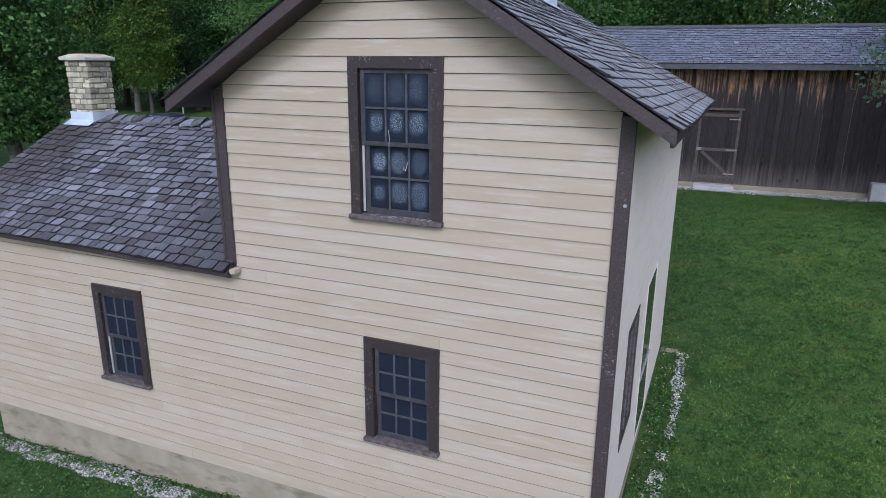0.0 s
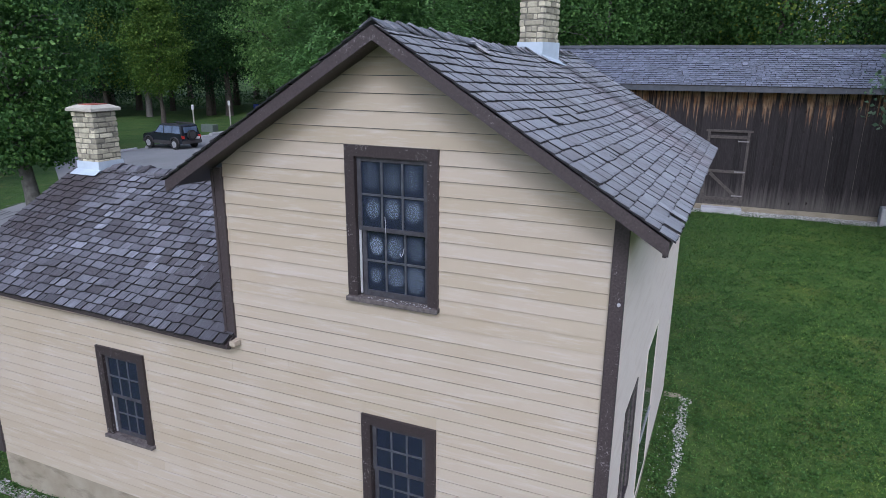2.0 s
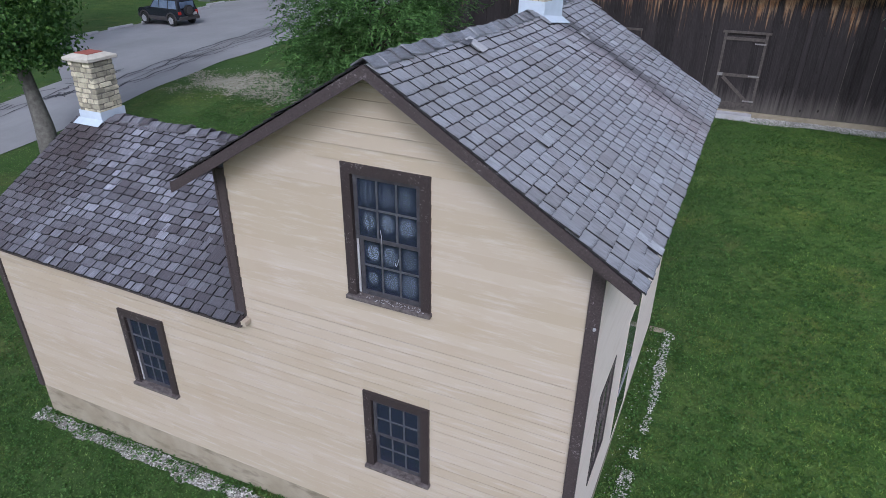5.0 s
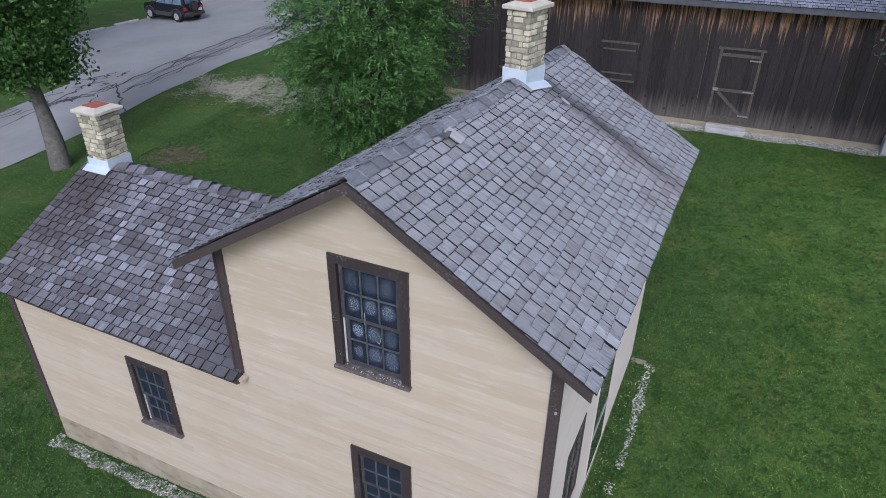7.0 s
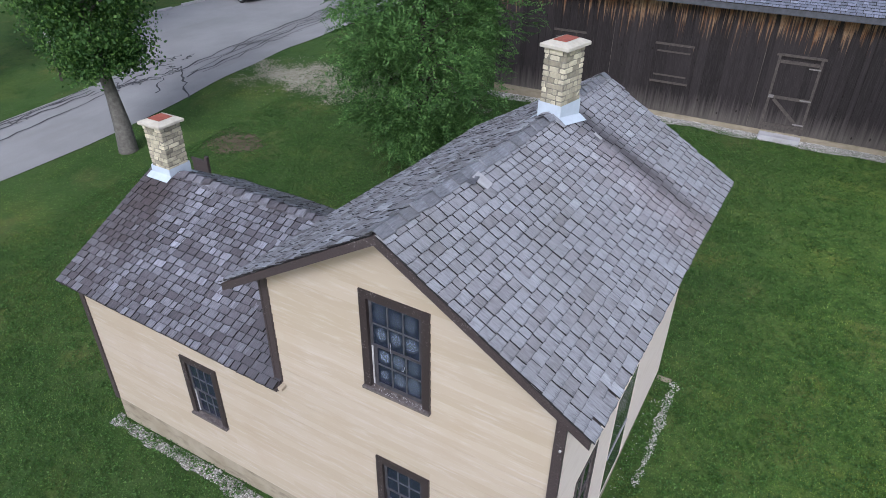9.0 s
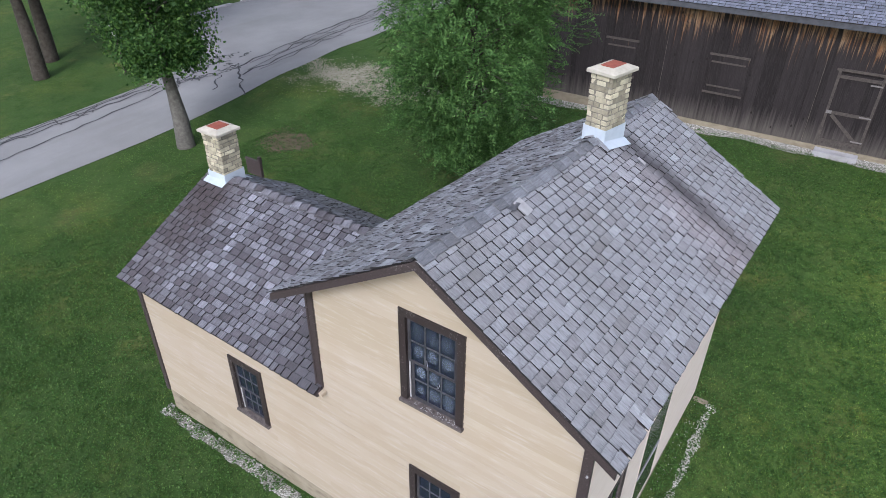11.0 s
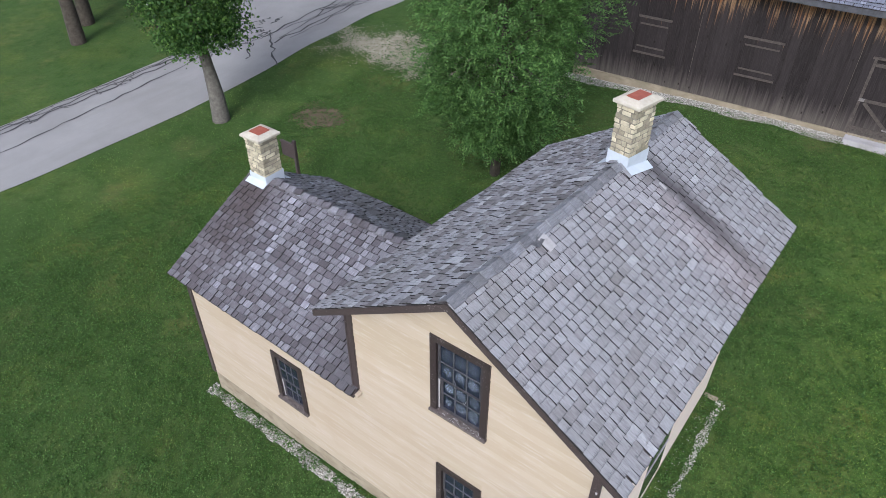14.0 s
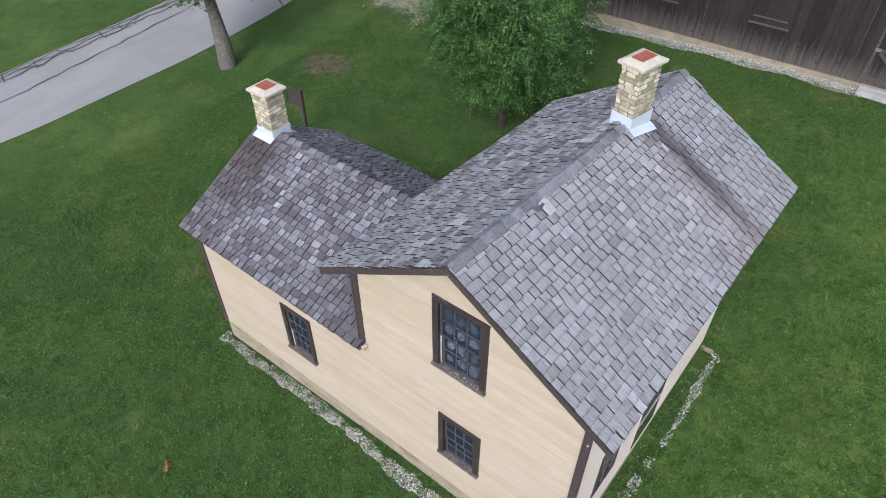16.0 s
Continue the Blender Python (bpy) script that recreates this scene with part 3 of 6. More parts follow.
tagged(sheet("bare_earth_patch", np.arange(-19, -15, 0.06), np.arange(9, 13.5, 0.06), 0.015, DIRT, blob(-16.8, 10.7, 1.15, 0.85, 0.6, 1)), "bare brown earth patch in the lawn", "earth", kind="structure")

# ---- the house: main block with a street gable, and a lower wing ----
EXPO = 0.1415
BASE_Z = 0.42
SK, SX = 0.0171, 0.0
house = thing("house", (-4.3, 3.0, 0.0), label="cream clapboard farmhouse with dark brown trim and cedar roof", category="house")

A_F, R_F, L_F = Vector((-2.165, -0.33, 6.43)), Vector((0.33, -0.33, 4.855)), Vector((-4.64, -0.33, 4.94))
A_B, R_B, L_B = Vector((-2.02, 6.52, 6.27)), Vector((0.485, 6.53, 4.78)), Vector((-4.50, 6.5, 4.76))
W_FL, W_FR = Vector((-9.26, -0.12, 3.20)), Vector((-4.22, -0.12, 3.10))
W_RL, W_RR = Vector((-9.26, 2.29, 4.447)), Vector((-4.22, 2.29, 4.407))
W_BL, W_BR = Vector((-9.26, 4.3, 3.24)), Vector((-4.22, 4.3, 3.20))

UW = (-2.675, -1.70, 3.845, 5.40)
LW = (-2.58, -1.722, 1.355, 2.572)
WW = (-6.515, -5.70, 1.305, 2.625)
SW = (0.82, 1.68, 1.35, 2.75)
DOOR = (2.58, 3.68, 0.42, 2.7)


def rect(x0, x1, z0, z1, y=0.0):
    return [(x0, y, z0), (x1, y, z0), (x1, y, z1), (x0, y, z1)]


def gable_z(x, drop=0.075):
    """Underside of the main roof over the gable wall."""
    t = (x - A_F.x) / (R_F.x - A_F.x) if x > A_F.x else (A_F.x - x) / (A_F.x - L_F.x)
    low = R_F.z if x > A_F.x else L_F.z
    return A_F.z + (low - A_F.z) * t - drop


# gable wall, with real openings
bm = prism(bmesh.new(), [(-4.28, 0.03, BASE_Z), (-0.145, 0.03, BASE_Z), (-0.145, 0.03, gable_z(-0.145)), (A_F.x, 0.03, gable_z(A_F.x)), (-4.28, 0.03, gable_z(-4.28))],
           [rect(*UW, 0.03), rect(*LW, 0.03)], depth=(0, 0.15, 0))
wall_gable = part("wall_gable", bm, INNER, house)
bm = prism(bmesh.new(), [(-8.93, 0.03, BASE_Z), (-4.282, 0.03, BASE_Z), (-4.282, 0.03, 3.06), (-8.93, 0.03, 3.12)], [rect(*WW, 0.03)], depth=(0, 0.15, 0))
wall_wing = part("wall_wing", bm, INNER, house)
# side wall along the lawn, flush boards
ring = lambda a, b, c, d: [(SX + SK * a, a, c), (SX + SK * b, b, c), (SX + SK * b, b, d), (SX + SK * a, a, d)]
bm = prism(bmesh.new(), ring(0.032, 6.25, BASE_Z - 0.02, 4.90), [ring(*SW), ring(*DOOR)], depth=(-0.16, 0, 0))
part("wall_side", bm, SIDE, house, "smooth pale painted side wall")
# back and far walls
bm = prism(bmesh.new(), [(0.0, 6.25, BASE_Z), (-4.25, 6.25, BASE_Z), (-4.25, 6.25, 4.86), (-2.0, 6.25, 6.2), (0.0, 6.25, 4.92)], depth=(0, -0.15, 0))
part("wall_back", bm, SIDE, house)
part("wall_inner_side", boxes((-4.28, 0.2, BASE_Z, -4.12, 6.1, 4.9)), SIDE, house)
bm = prism(bmesh.new(), [(-8.95, 0.05, BASE_Z), (-8.95, 4.25, BASE_Z), (-8.95, 4.25, 3.22), (-8.95, 2.23, 4.27), (-8.95, 0.05, 3.1)], depth=(0.15, 0, 0))
part("wall_wing_end", bm, SIDE, house)
part("wall_wing_back", boxes((-8.8, 4.1, BASE_Z, -4.3, 4.25, 3.22)), SIDE, house)
# unseen floors between the storeys, added to keep the rooms dark
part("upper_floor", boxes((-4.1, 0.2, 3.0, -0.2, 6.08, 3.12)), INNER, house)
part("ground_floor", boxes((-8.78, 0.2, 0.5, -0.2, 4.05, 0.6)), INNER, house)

# foundation, sunk into the ground
for q in ((-8.90, 0.03, -0.6, 0.0, 0.30), (-8.90, 0.30, -0.7, -8.62, 4.24), (-8.62, 3.96, -0.5, -4.25, 4.24)):
    part("foundation", boxes((*q, BASE_Z - 0.004)), CONCRETE, house, "stained tan parged foundation")
bm = bmesh.new()
v = box(bm, -0.3, 0.3, -0.4, -0.005, 6.2, BASE_Z - 0.03)
for p in v:
    p.co.x += SX + SK * p.co.y
part("foundation", bm, CONCRETE, house, "stained tan parged foundation")


# clapboards: each course is cut at the openings and at butt joints
def clapboard(x0, x1, z0, z1, top0, top1, parent, out=(0.02, 0.005)):
    """One board; top0 and top1 are the ends of its upper edge, which a rake cuts aslant."""
    bm = bmesh.new()
    yb, yt = 0.03 - out[0], 0.03 - out[1]
    pts = [(x0, yb, z0), (x1, yb, z0), (top1, yt, z1), (top0, yt, z1)]
    f = [bm.verts.new(p) for p in pts]
    b = [bm.verts.new((p[0], 0.029, p[2])) for p in pts]
    bm.faces.new(f)
    for i in range(4):
        bm.faces.new((f[i], b[i], b[(i + 1) % 4], f[(i + 1) % 4]))
    part("clapboard", bm, CREAM, parent)


LEVELS = [BASE_Z + 0.006] + [5.40 - EXPO * k for k in range(34, -1, -1)] + [5.40 + 0.158 * k for k in range(1, 7)]


def board_wall(x0, x1, zlow, ztop, openings, parent, rake=None):
    for z, z1 in zip(LEVELS, LEVELS[1:]):
        if z < zlow - 0.01 or z1 > ztop + 0.01:
            continue
        low = z < 3.5
        # gaps bare the dark backing, standing in for the laps' shadow lines
        z1 -= 0.0095 if low else 0.0065
        spans = [(x0, x1, z, z1)]
        for a, b, c, d in openings:
            cut = []
            for s0, s1, u0, u1 in spans:
                if u1 <= c or u0 >= d or s1 <= a or s0 >= b:
                    cut.append((s0, s1, u0, u1))
                    continue
                cut += [q for q in ((s0, a, u0, u1), (b, s1, u0, u1), (a, b, u0, c), (a, b, d, u1)) if q[1] - q[0] > 0.02 and q[3] - q[2] > 0.012]
            spans = cut
        for s0, s1, u0, u1 in spans:
            joints = [s0]
            while s1 - joints[-1] > 4.6:
                joints.append(joints[-1] + rnd.uniform(1.8, 3.8))
            joints.append(s1)
            if len(joints) > 2 and joints[-1] - joints[-2] < 0.5:
                joints.pop(-2)
            for j0, j1 in zip(joints, joints[1:]):
                k0, k1, t0, t1 = j0 + 0.0005, j1 - 0.0005, j0 + 0.0005, j1 - 0.0005
                if rake:
                    lo0, hi0 = rake(u0)
                    lo1, hi1 = rake(u1)
                    k0, k1, t0, t1 = max(k0, lo0), min(k1, hi0), max(t0, lo1), min(t1, hi1)
                if k1 - k0 > 0.02 and t1 - t0 > 0.0:
                    clapboard(k0, k1, u0, u1, t0, t1, parent, ((0.0145 if low else 0.021) + rnd.uniform(-0.001, 0.002), 0.0105 if low else 0.008))


def rake_limits(z):
    """Where the gable's boards end under the sloping roof at height z."""
    lo = A_F.x - (A_F.z - 0.075 - z) / (A_F.z - L_F.z) * (A_F.x - L_F.x)
    hi = A_F.x + (A_F.z - 0.075 - z) / (A_F.z - R_F.z) * (R_F.x - A_F.x)
    return lo, hi


Z_SPLIT = 5.40 - 16 * EXPO
board_wall(-8.86, -0.12, 0.0, Z_SPLIT, [LW, WW], wall_wing)
board_wall(-4.19, -0.12, Z_SPLIT, 6.4, [UW], wall_gable, rake_limits)

# corner boards
part("corner_board", boxes((-0.122, -0.016, BASE_Z, 0.003, 0.0315, 4.935), bevel=0.004), TRIM, house, "dark brown corner board with flaking paint")
part("corner_board", boxes((-4.29, -0.015, 3.16, -4.188, 0.03, 5.07), bevel=0.004), TRIM, house)
part("corner_board", boxes((-4.325, -0.02, 3.16, -4.29, 0.14, 5.05)), TRIM, house)
part("corner_board", boxes((-8.965, -0.015, BASE_Z, -8.855, 0.05, 3.1), bevel=0.004), TRIM, house)
part("eave_block", boxes((-4.205, -0.10, 3.075, -4.13, 0.005, 3.13), bevel=0.004), CREAM, house, "small cream eave return block")


def vent_cap():
    bm = bmesh.new()
    bmesh.ops.create_cone(bm, cap_ends=True, segments=16, radius1=0.017, radius2=0.013, depth=0.03, matrix=pose(-0.036, -0.022, 4.20, 90))
    part("vent_cap", bm, CONC_PALE, house, "small round white cap")


vent_cap()


def window(w, cols=3, lifted=0.0, film=(), white=False):
    """A sash window, six over six, in the gable wall plane. film: milky ovals on panes, as column, row, size."""
    x0, x1, z0, z1 = w
    cw = 0.105
    zs = z0 + 0.05
    ring = [(x0, zs), (x0, z1), (x1, z1), (x1, zs), (x1 - cw, zs), (x1 - cw, z1 - 0.11), (x0 + cw, z1 - 0.11), (x0 + cw, zs)]
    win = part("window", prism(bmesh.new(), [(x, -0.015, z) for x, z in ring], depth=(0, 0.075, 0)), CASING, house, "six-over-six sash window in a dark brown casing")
    part("sill", boxes((x0 - 0.012, -0.055, z0, x1 + 0.012, 0.12, z0 + 0.048), bevel=0.006), SILLWOOD, win, "weathered sill with flaked paint")
    ix0, ix1, iz0, iz1 = x0 + cw, x1 - cw, z0 + 0.05, z1 - 0.11
    mid = (iz0 + iz1) / 2
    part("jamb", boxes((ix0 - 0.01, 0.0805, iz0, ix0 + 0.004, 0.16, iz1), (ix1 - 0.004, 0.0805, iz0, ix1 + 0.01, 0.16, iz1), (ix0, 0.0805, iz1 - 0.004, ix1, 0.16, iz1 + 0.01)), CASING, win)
    if white:
        part("parting_strip", boxes((ix0 + 0.006, 0.035, iz0 + 0.02, ix0 + 0.032, 0.05, mid + 0.0), bevel=0.003), CONC_PALE, win, "pale bare parting strip")
    for lower in (0, 1):
        yb = 0.016 if not lower else 0.048
        a0, a1 = (mid - 0.02, iz1) if not lower else (iz0, mid + 0.025)
        sx0 = ix0 + (0.012 if not lower else 0.036 if white else 0.012)
        st = 0.045
        bm = boxes((sx0, yb, a0, sx0 + st, yb + 0.03, a1), (ix1 - 0.008 - st, yb, a0, ix1 - 0.008, yb + 0.03, a1), (sx0 + st, yb, a1 - st, ix1 - 0.008 - st, yb + 0.03, a1), (sx0 + st, yb, a0, ix1 - 0.008 - st, yb + 0.03, a0 + (0.062 if lower else 0.042)), bevel=0.003)
        part("sash", bm, SASHWOOD, win, "grey-brown sash, paint worn thin")
        gx0, gx1, gz0, gz1 = sx0 + st, ix1 - 0.008 - st, a0 + (0.062 if lower else 0.042), a1 - st
        pw, ph = (gx1 - gx0) / cols, (gz1 - gz0) / 2
        for k in range(1, cols):
            part("muntin", boxes((gx0 + k * pw - 0.009, yb + 0.003, gz0, gx0 + k * pw + 0.009, yb + 0.027, gz1)), MUNTIN, win)
        part("muntin", boxes((gx0, yb + 0.001, gz0 + ph - 0.009, gx1, yb + 0.024, gz0 + ph + 0.009)), MUNTIN, win)
        for c in range(cols):
            for r in range(2):
                t = rnd.uniform(-0.002, 0.002)
                bm = bmesh.new()
                p0, p1, q0, q1 = gx0 + c * pw, gx0 + (c + 1) * pw, gz0 + r * ph, gz0 + (r + 1) * ph
                box(bm, p0, yb + 0.013 + t, q0, p1, yb + 0.016 + t, q1)
                ob = part("pane", bm, GLASS, win)
                ob.visible_shadow = False
                for fc, fr, sw, sh, dx, dz, hz in film:
                    sw, sh = min(sw * 1.12, 0.96), min(sh * 1.12, 0.96)
                    if (fc, fr) == (c, r + (0 if lower else 2)):
                        bm = bmesh.new()
                        cx, cz = (p0 + p1) / 2 + dx * pw, (q0 + q1) / 2 + dz * ph
                        vs = []
                        u, w2 = rnd.uniform(0, 6.28), rnd.uniform(0, 6.28)
                        for i in range(30):
                            g = 2 * math.pi * i / 30
                            k = 1 + 0.05 * math.sin(2 * g + u) + 0.045 * math.sin(3 * g + w2) + rnd.uniform(-0.03, 0.03)
                            if lower == 0 and math.sin(g) < -0.3:
                                k += 0.16 * rnd.uniform(-1, 1)
                            vs.append(bm.verts.new((cx + math.cos(g) * sw * pw * k / 2, yb + 0.011 + t, cz + math.sin(g) * sh * ph * k / 2)))
                        bm.faces.new(vs)
                        part("film_spot", bm, HAZES[hz], win, "milky oval film on the glass")
    return win


window(UW, film=[(0, 0, 0.54, 0.5, -0.05, 0, 1), (1, 0, 0.82, 0.68, 0, 0.02, 1), (2, 0, 0.86, 0.86, 0, 0, 1), (0, 1, 0.68, 0.6, 0, 0, 2), (1, 1, 0.78, 0.7, -0.03, 0, 1), (2, 1, 0.72, 0.75, 0, 0, 0),
                 (0, 2, 0.68, 0.62, 0.03, 0.06, 4), (1, 2, 0.72, 0.6, 0, 0.1, 4), (2, 2, 0.84, 0.68, 0, 0.08, 4), (0, 3, 0.72, 0.82, 0, 0.04, 3), (1, 3, 0.84, 0.82, 0, 0.02, 3), (2, 3, 0.88, 0.86, 0, 0.03, 3)], white=True)
# two thin pale lines on the panes, drawn as tubes
for pts in ([(-2.258, 4.73), (-2.25, 4.66), (-2.256, 4.57)], [(-2.058, 4.44), (-2.07, 4.39), (-2.085, 4.355), (-2.10, 4.365), (-2.098, 4.385)]):
    bm = bmesh.new()
    tube(bm, [(x, 0.006, z) for x, z in pts], [0.0035] * len(pts), 6)
    part("sash_cord", bm, CONC_PALE, house, "thin pale line on the glass")
window(LW)
window(WW, white=True)


def sill_flakes():
    """Curled chips of old paint and web lying on the upper window's sill."""
    g = random.Random(31)
    bm = bmesh.new()
    for k in range(70):
        x = UW[1] - 0.06 - abs(g.gauss(0, 0.30)) if k < 50 else g.uniform(UW[0] + 0.12, UW[1] - 0.08)
        if x < UW[0] + 0.1:
            continue
        w = g.uniform(0.004, 0.011)
        box(bm, -w, -w * 0.4, 0, w, w * 0.4, 0.003, pose(x, g.uniform(-0.045, 0.03), UW[2] + 0.049, g.uniform(-20, 20), g.uniform(-20, 20), g.uniform(0, 180)))
    part("paint_flakes", bm, CONC_PALE, house, "pale paint flakes on the window sill")


sill_flakes()


def side_window():
    y0, y1, z0, z1 = SW
    X = lambda y: SX + SK * y
    bm = bmesh.new()
    prism(bm, [(-0.09, y, z) for y, z in ((y0, z0), (y1, z0), (y1, z1), (y0, z1))], [[(-0.09, y, z) for y, z in ((y0 + 0.07, z0 + 0.06), (y1 - 0.07, z0 + 0.06), (y1 - 0.07, z1 - 0.07), (y0 + 0.07, z1 - 0.07))]], depth=(0.098, 0, 0))
    for p in bm.verts:
        p.co.x += X(p.co.y)
    win = part("window", bm, TRIM, house, "dark brown side window with peeling paint")
    bm = bmesh.new()
    for q in ((y0 + 0.1, y1 - 0.1, (z0 + z1) / 2 - 0.03, (z0 + z1) / 2 + 0.03), (y0 + 0.1, y0 + 0.15, z0 + 0.07, z1 - 0.1), (y1 - 0.15, y1 - 0.1, z0 + 0.07, z1 - 0.1), (1.19, 1.21, z0 + 0.07, z1 - 0.1)):
        v = box(bm, -0.03, q[0], q[2], -0.002, q[1], q[3])
        for p in v:
            p.co.x += X(p.co.y)
    part("sash", bm, SILLWOOD, win, "peeling grey sash bars")
    bm = bmesh.new()
    v = box(bm, -0.02, y0 + 0.07, z0 + 0.06, -0.016, y1 - 0.07, z1 - 0.07)
    for p in v:
        p.co.x += X(p.co.y)
    part("pane", bm, GLASS, win)
    y0, y1, z0, z1 = DOOR
    bm = bmesh.new()
    prism(bm, [(-0.1, y, z) for y, z in ((y0, z0), (y1, z0), (y1, z1), (y0, z1))], [[(-0.1, y, z) for y, z in ((y0 + 0.02, z0 + 0.04), (y1 - 0.02, z0 + 0.04), (y1 - 0.02, z1 - 0.03), (y0 + 0.02, z1 - 0.03))]], depth=(0.104, 0, 0))
    for p in bm.verts:
        p.co.x += X(p.co.y)
    door = part("door", bm, SIDE, house, "glazed storm door in a pale painted frame")
    bm = bmesh.new()
    v = box(bm, -0.005, y0 + 0.02, z0 + 0.04, 0.0, y1 - 0.02, z1 - 0.03)
    for p in v:
        p.co.x += X(p.co.y)
    part("pane", bm, DOORGLASS, door, "dusty storm glass with a painted green grass reflection")
    bm = bmesh.new()
    v = box(bm, 0.002, y0 + 0.035, 1.35, 0.014, y1 - 0.035, 1.38)
    for p in v:
        p.co.x += X(p.co.y)
    part("crossbar", bm, CONC_PALE, door, "pale metal push bar")
    bm = bmesh.new()
    v = box(bm, -0.10, y0 + 0.08, z0 + 0.05, -0.085, y1 - 0.08, z1 - 0.08)
    for p in v:
        p.co.x += X(p.co.y)
    part("inner_leaf", bm, INNER, door)


side_window()


# roofs: a deck, rake and eave boards, then the shingles in courses
def patch(c00, c10, c11, c01, sag=0.0, wave=0.0):
    """Point on a four-cornered slope: u along the eave, v up the slope. sag: how far the ridge hangs between its ends."""
    def at(u, v):
        p = c00 * (1 - u) * (1 - v) + c10 * u * (1 - v) + c11 * u * v + c01 * (1 - u) * v
        k = math.sin(math.pi * min(max(u, 0), 1))
        p.z -= sag * k * (0.25 + 0.75 * v) + wave * k * math.sin(7.3 * u + 4.1 * v) * math.sin(5.7 * v + 2.0 * u + 1.0)
        return p
    return at


def deck(at, thick, n=10):
    """The boarding under the shingles, bent with the slope."""
    bm = bmesh.new()
    top = [[bm.verts.new(at(i / n, j / n) - Vector((0, 0, 0.012))) for i in range(n + 1)] for j in range(n + 1)]
    bot = [[bm.verts.new(p.co - Vector((0, 0, thick))) for p in row] for row in top]
    for j in range(n):
        for i in range(n):
            for g in (top, bot):
                bm.faces.new((g[j][i], g[j][i + 1], g[j + 1][i + 1], g[j + 1][i]))
    for k in range(n):
        for p, q, g, h in ((top[0][k], top[0][k + 1], bot[0][k + 1], bot[0][k]), (top[n][k], top[n][k + 1], bot[n][k + 1], bot[n][k]),
                           (top[k][0], top[k + 1][0], bot[k + 1][0], bot[k][0]), (top[k][n], top[k + 1][n], bot[k + 1][n], bot[k][n])):
            bm.faces.new((p, q, g, h))
    return bm


ROOF_R = patch(R_F, R_B, A_B, A_F, 0.045, 0.018)
ROOF_L = patch(L_B, L_F, A_F, A_B, 0.045, 0.022)
ROOF_WF = patch(W_FL, W_FR, W_RR, W_RL, 0.02, 0.014)
ROOF_WB = patch(W_BR, W_BL, W_RL, W_RR, 0.02, 0.02)
main_roof = part("roof", deck(ROOF_R, 0.05), TRIM, house, "weathered grey cedar shingle roof")
part("roof_deck", deck(ROOF_L, 0.05), TRIM, main_roof)
wing_roof = part("roof", deck(ROOF_WF, 0.05), TRIM, house, "darker stained cedar shingle roof of the wing")
part("roof_deck", deck(ROOF_WB, 0.05), TRIM, wing_roof)


def rake_board(a, b, name="rake_board", y0=-0.008, y1=0.028, h=0.118, drop=-0.008):
    bm = bmesh.new()
    d = Vector((0, 0, 1))
    pts = [a - d * drop, b - d * drop, b - d * (drop + h), a - d * (drop + h)]
    f = [bm.verts.new((p.x, p.y + y0, p.z)) for p in pts]
    k = [bm.verts.new((p.x, p.y + y1, p.z)) for p in pts]
    bm.faces.new(f)
    bm.faces.new(k[::-1])
    for i in range(4):
        bm.faces.new((f[i], k[i], k[(i + 1) % 4], f[(i + 1) % 4]))
    return part(name, bm, TRIM, house, "dark brown rake board, paint flaking")


rake_board(A_F, R_F)
rake_board(L_F, A_F)
for a, b in ((A_B, R_B), (L_B, A_B)):
    rake_board(a, b)
bm = bmesh.new()
beam(bm, W_FL + Vector((0, 0.05, -0.05)), W_FR + Vector((0, 0.05, -0.05)), 0.03, 0.055)
part("eave_board", bm, TRIM, house)
bm = bmesh.new()
beam(bm, R_F + Vector((-0.03, 0.03, -0.085)), R_B + Vector((-0.03, -0.03, -0.085)), 0.03, 0.08)
part("eave_board", bm, TRIM, house)
bm = bmesh.new()
for p, q in ((W_FL, W_RL), (W_RL, W_BL)):
    beam(bm, p + Vector((0.02, 0, -0.07)), q + Vector((0.02, 0, -0.07)), 0.03, 0.1)
part("rake_board", bm, TRIM, house)
bm = bmesh.new()
beam(bm, Vector((-4.315, -0.02, 3.17)), Vector((-4.315, 2.3, 4.42)), 0.03, 0.09)
part("flashing_board", bm, TRIM, house)


def shingle_mesh(name, k, material, dark_sides=True):
    """A split cedar shingle, 1 wide and 1 long, thin at the head, with an uneven butt."""
    r = random.Random(k)
    bm = bmesh.new()
    n = 6
    butt = [-0.5 + i / (n - 1) for i in range(n)]
    low = [bm.verts.new((x * 0.92, r.uniform(-0.02, 0.028), 1.0 + r.uniform(-0.12, 0.12))) for x in butt]
    bot = [bm.verts.new((x, p.co.y - 0.015, 0)) for x, p in zip(butt, low)]
    head = [bm.verts.new((x, 1.0, 0.12)) for x in (-0.468, 0.468)]
    hb = [bm.verts.new((x, 1.0, 0.0)) for x in (-0.5, 0.5)]
    bm.faces.new([*low, head[1], head[0]])
    uv = bm.loops.layers.uv.new("face")
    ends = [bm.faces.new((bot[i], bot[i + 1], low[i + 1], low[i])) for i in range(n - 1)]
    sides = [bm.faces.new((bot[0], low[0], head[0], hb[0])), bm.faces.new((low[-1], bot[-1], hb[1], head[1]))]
    # butts and sides take the dark colour that paints the shadow between shingles
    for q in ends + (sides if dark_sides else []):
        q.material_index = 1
    me = bpy.data.meshes.new(name)
    bmesh.ops.triangulate(bm, faces=bm.faces[:])
    bmesh.ops.recalc_face_normals(bm, faces=bm.faces[:])
    for f in bm.faces:
        for c in f.loops:
            c[uv].uv = (c.vert.co.x + 0.5, c.vert.co.y)
    bm.to_mesh(me)
    bm.free()
    me.materials.append(material)
    me.materials.append(EDGE_SHADE)
    return me


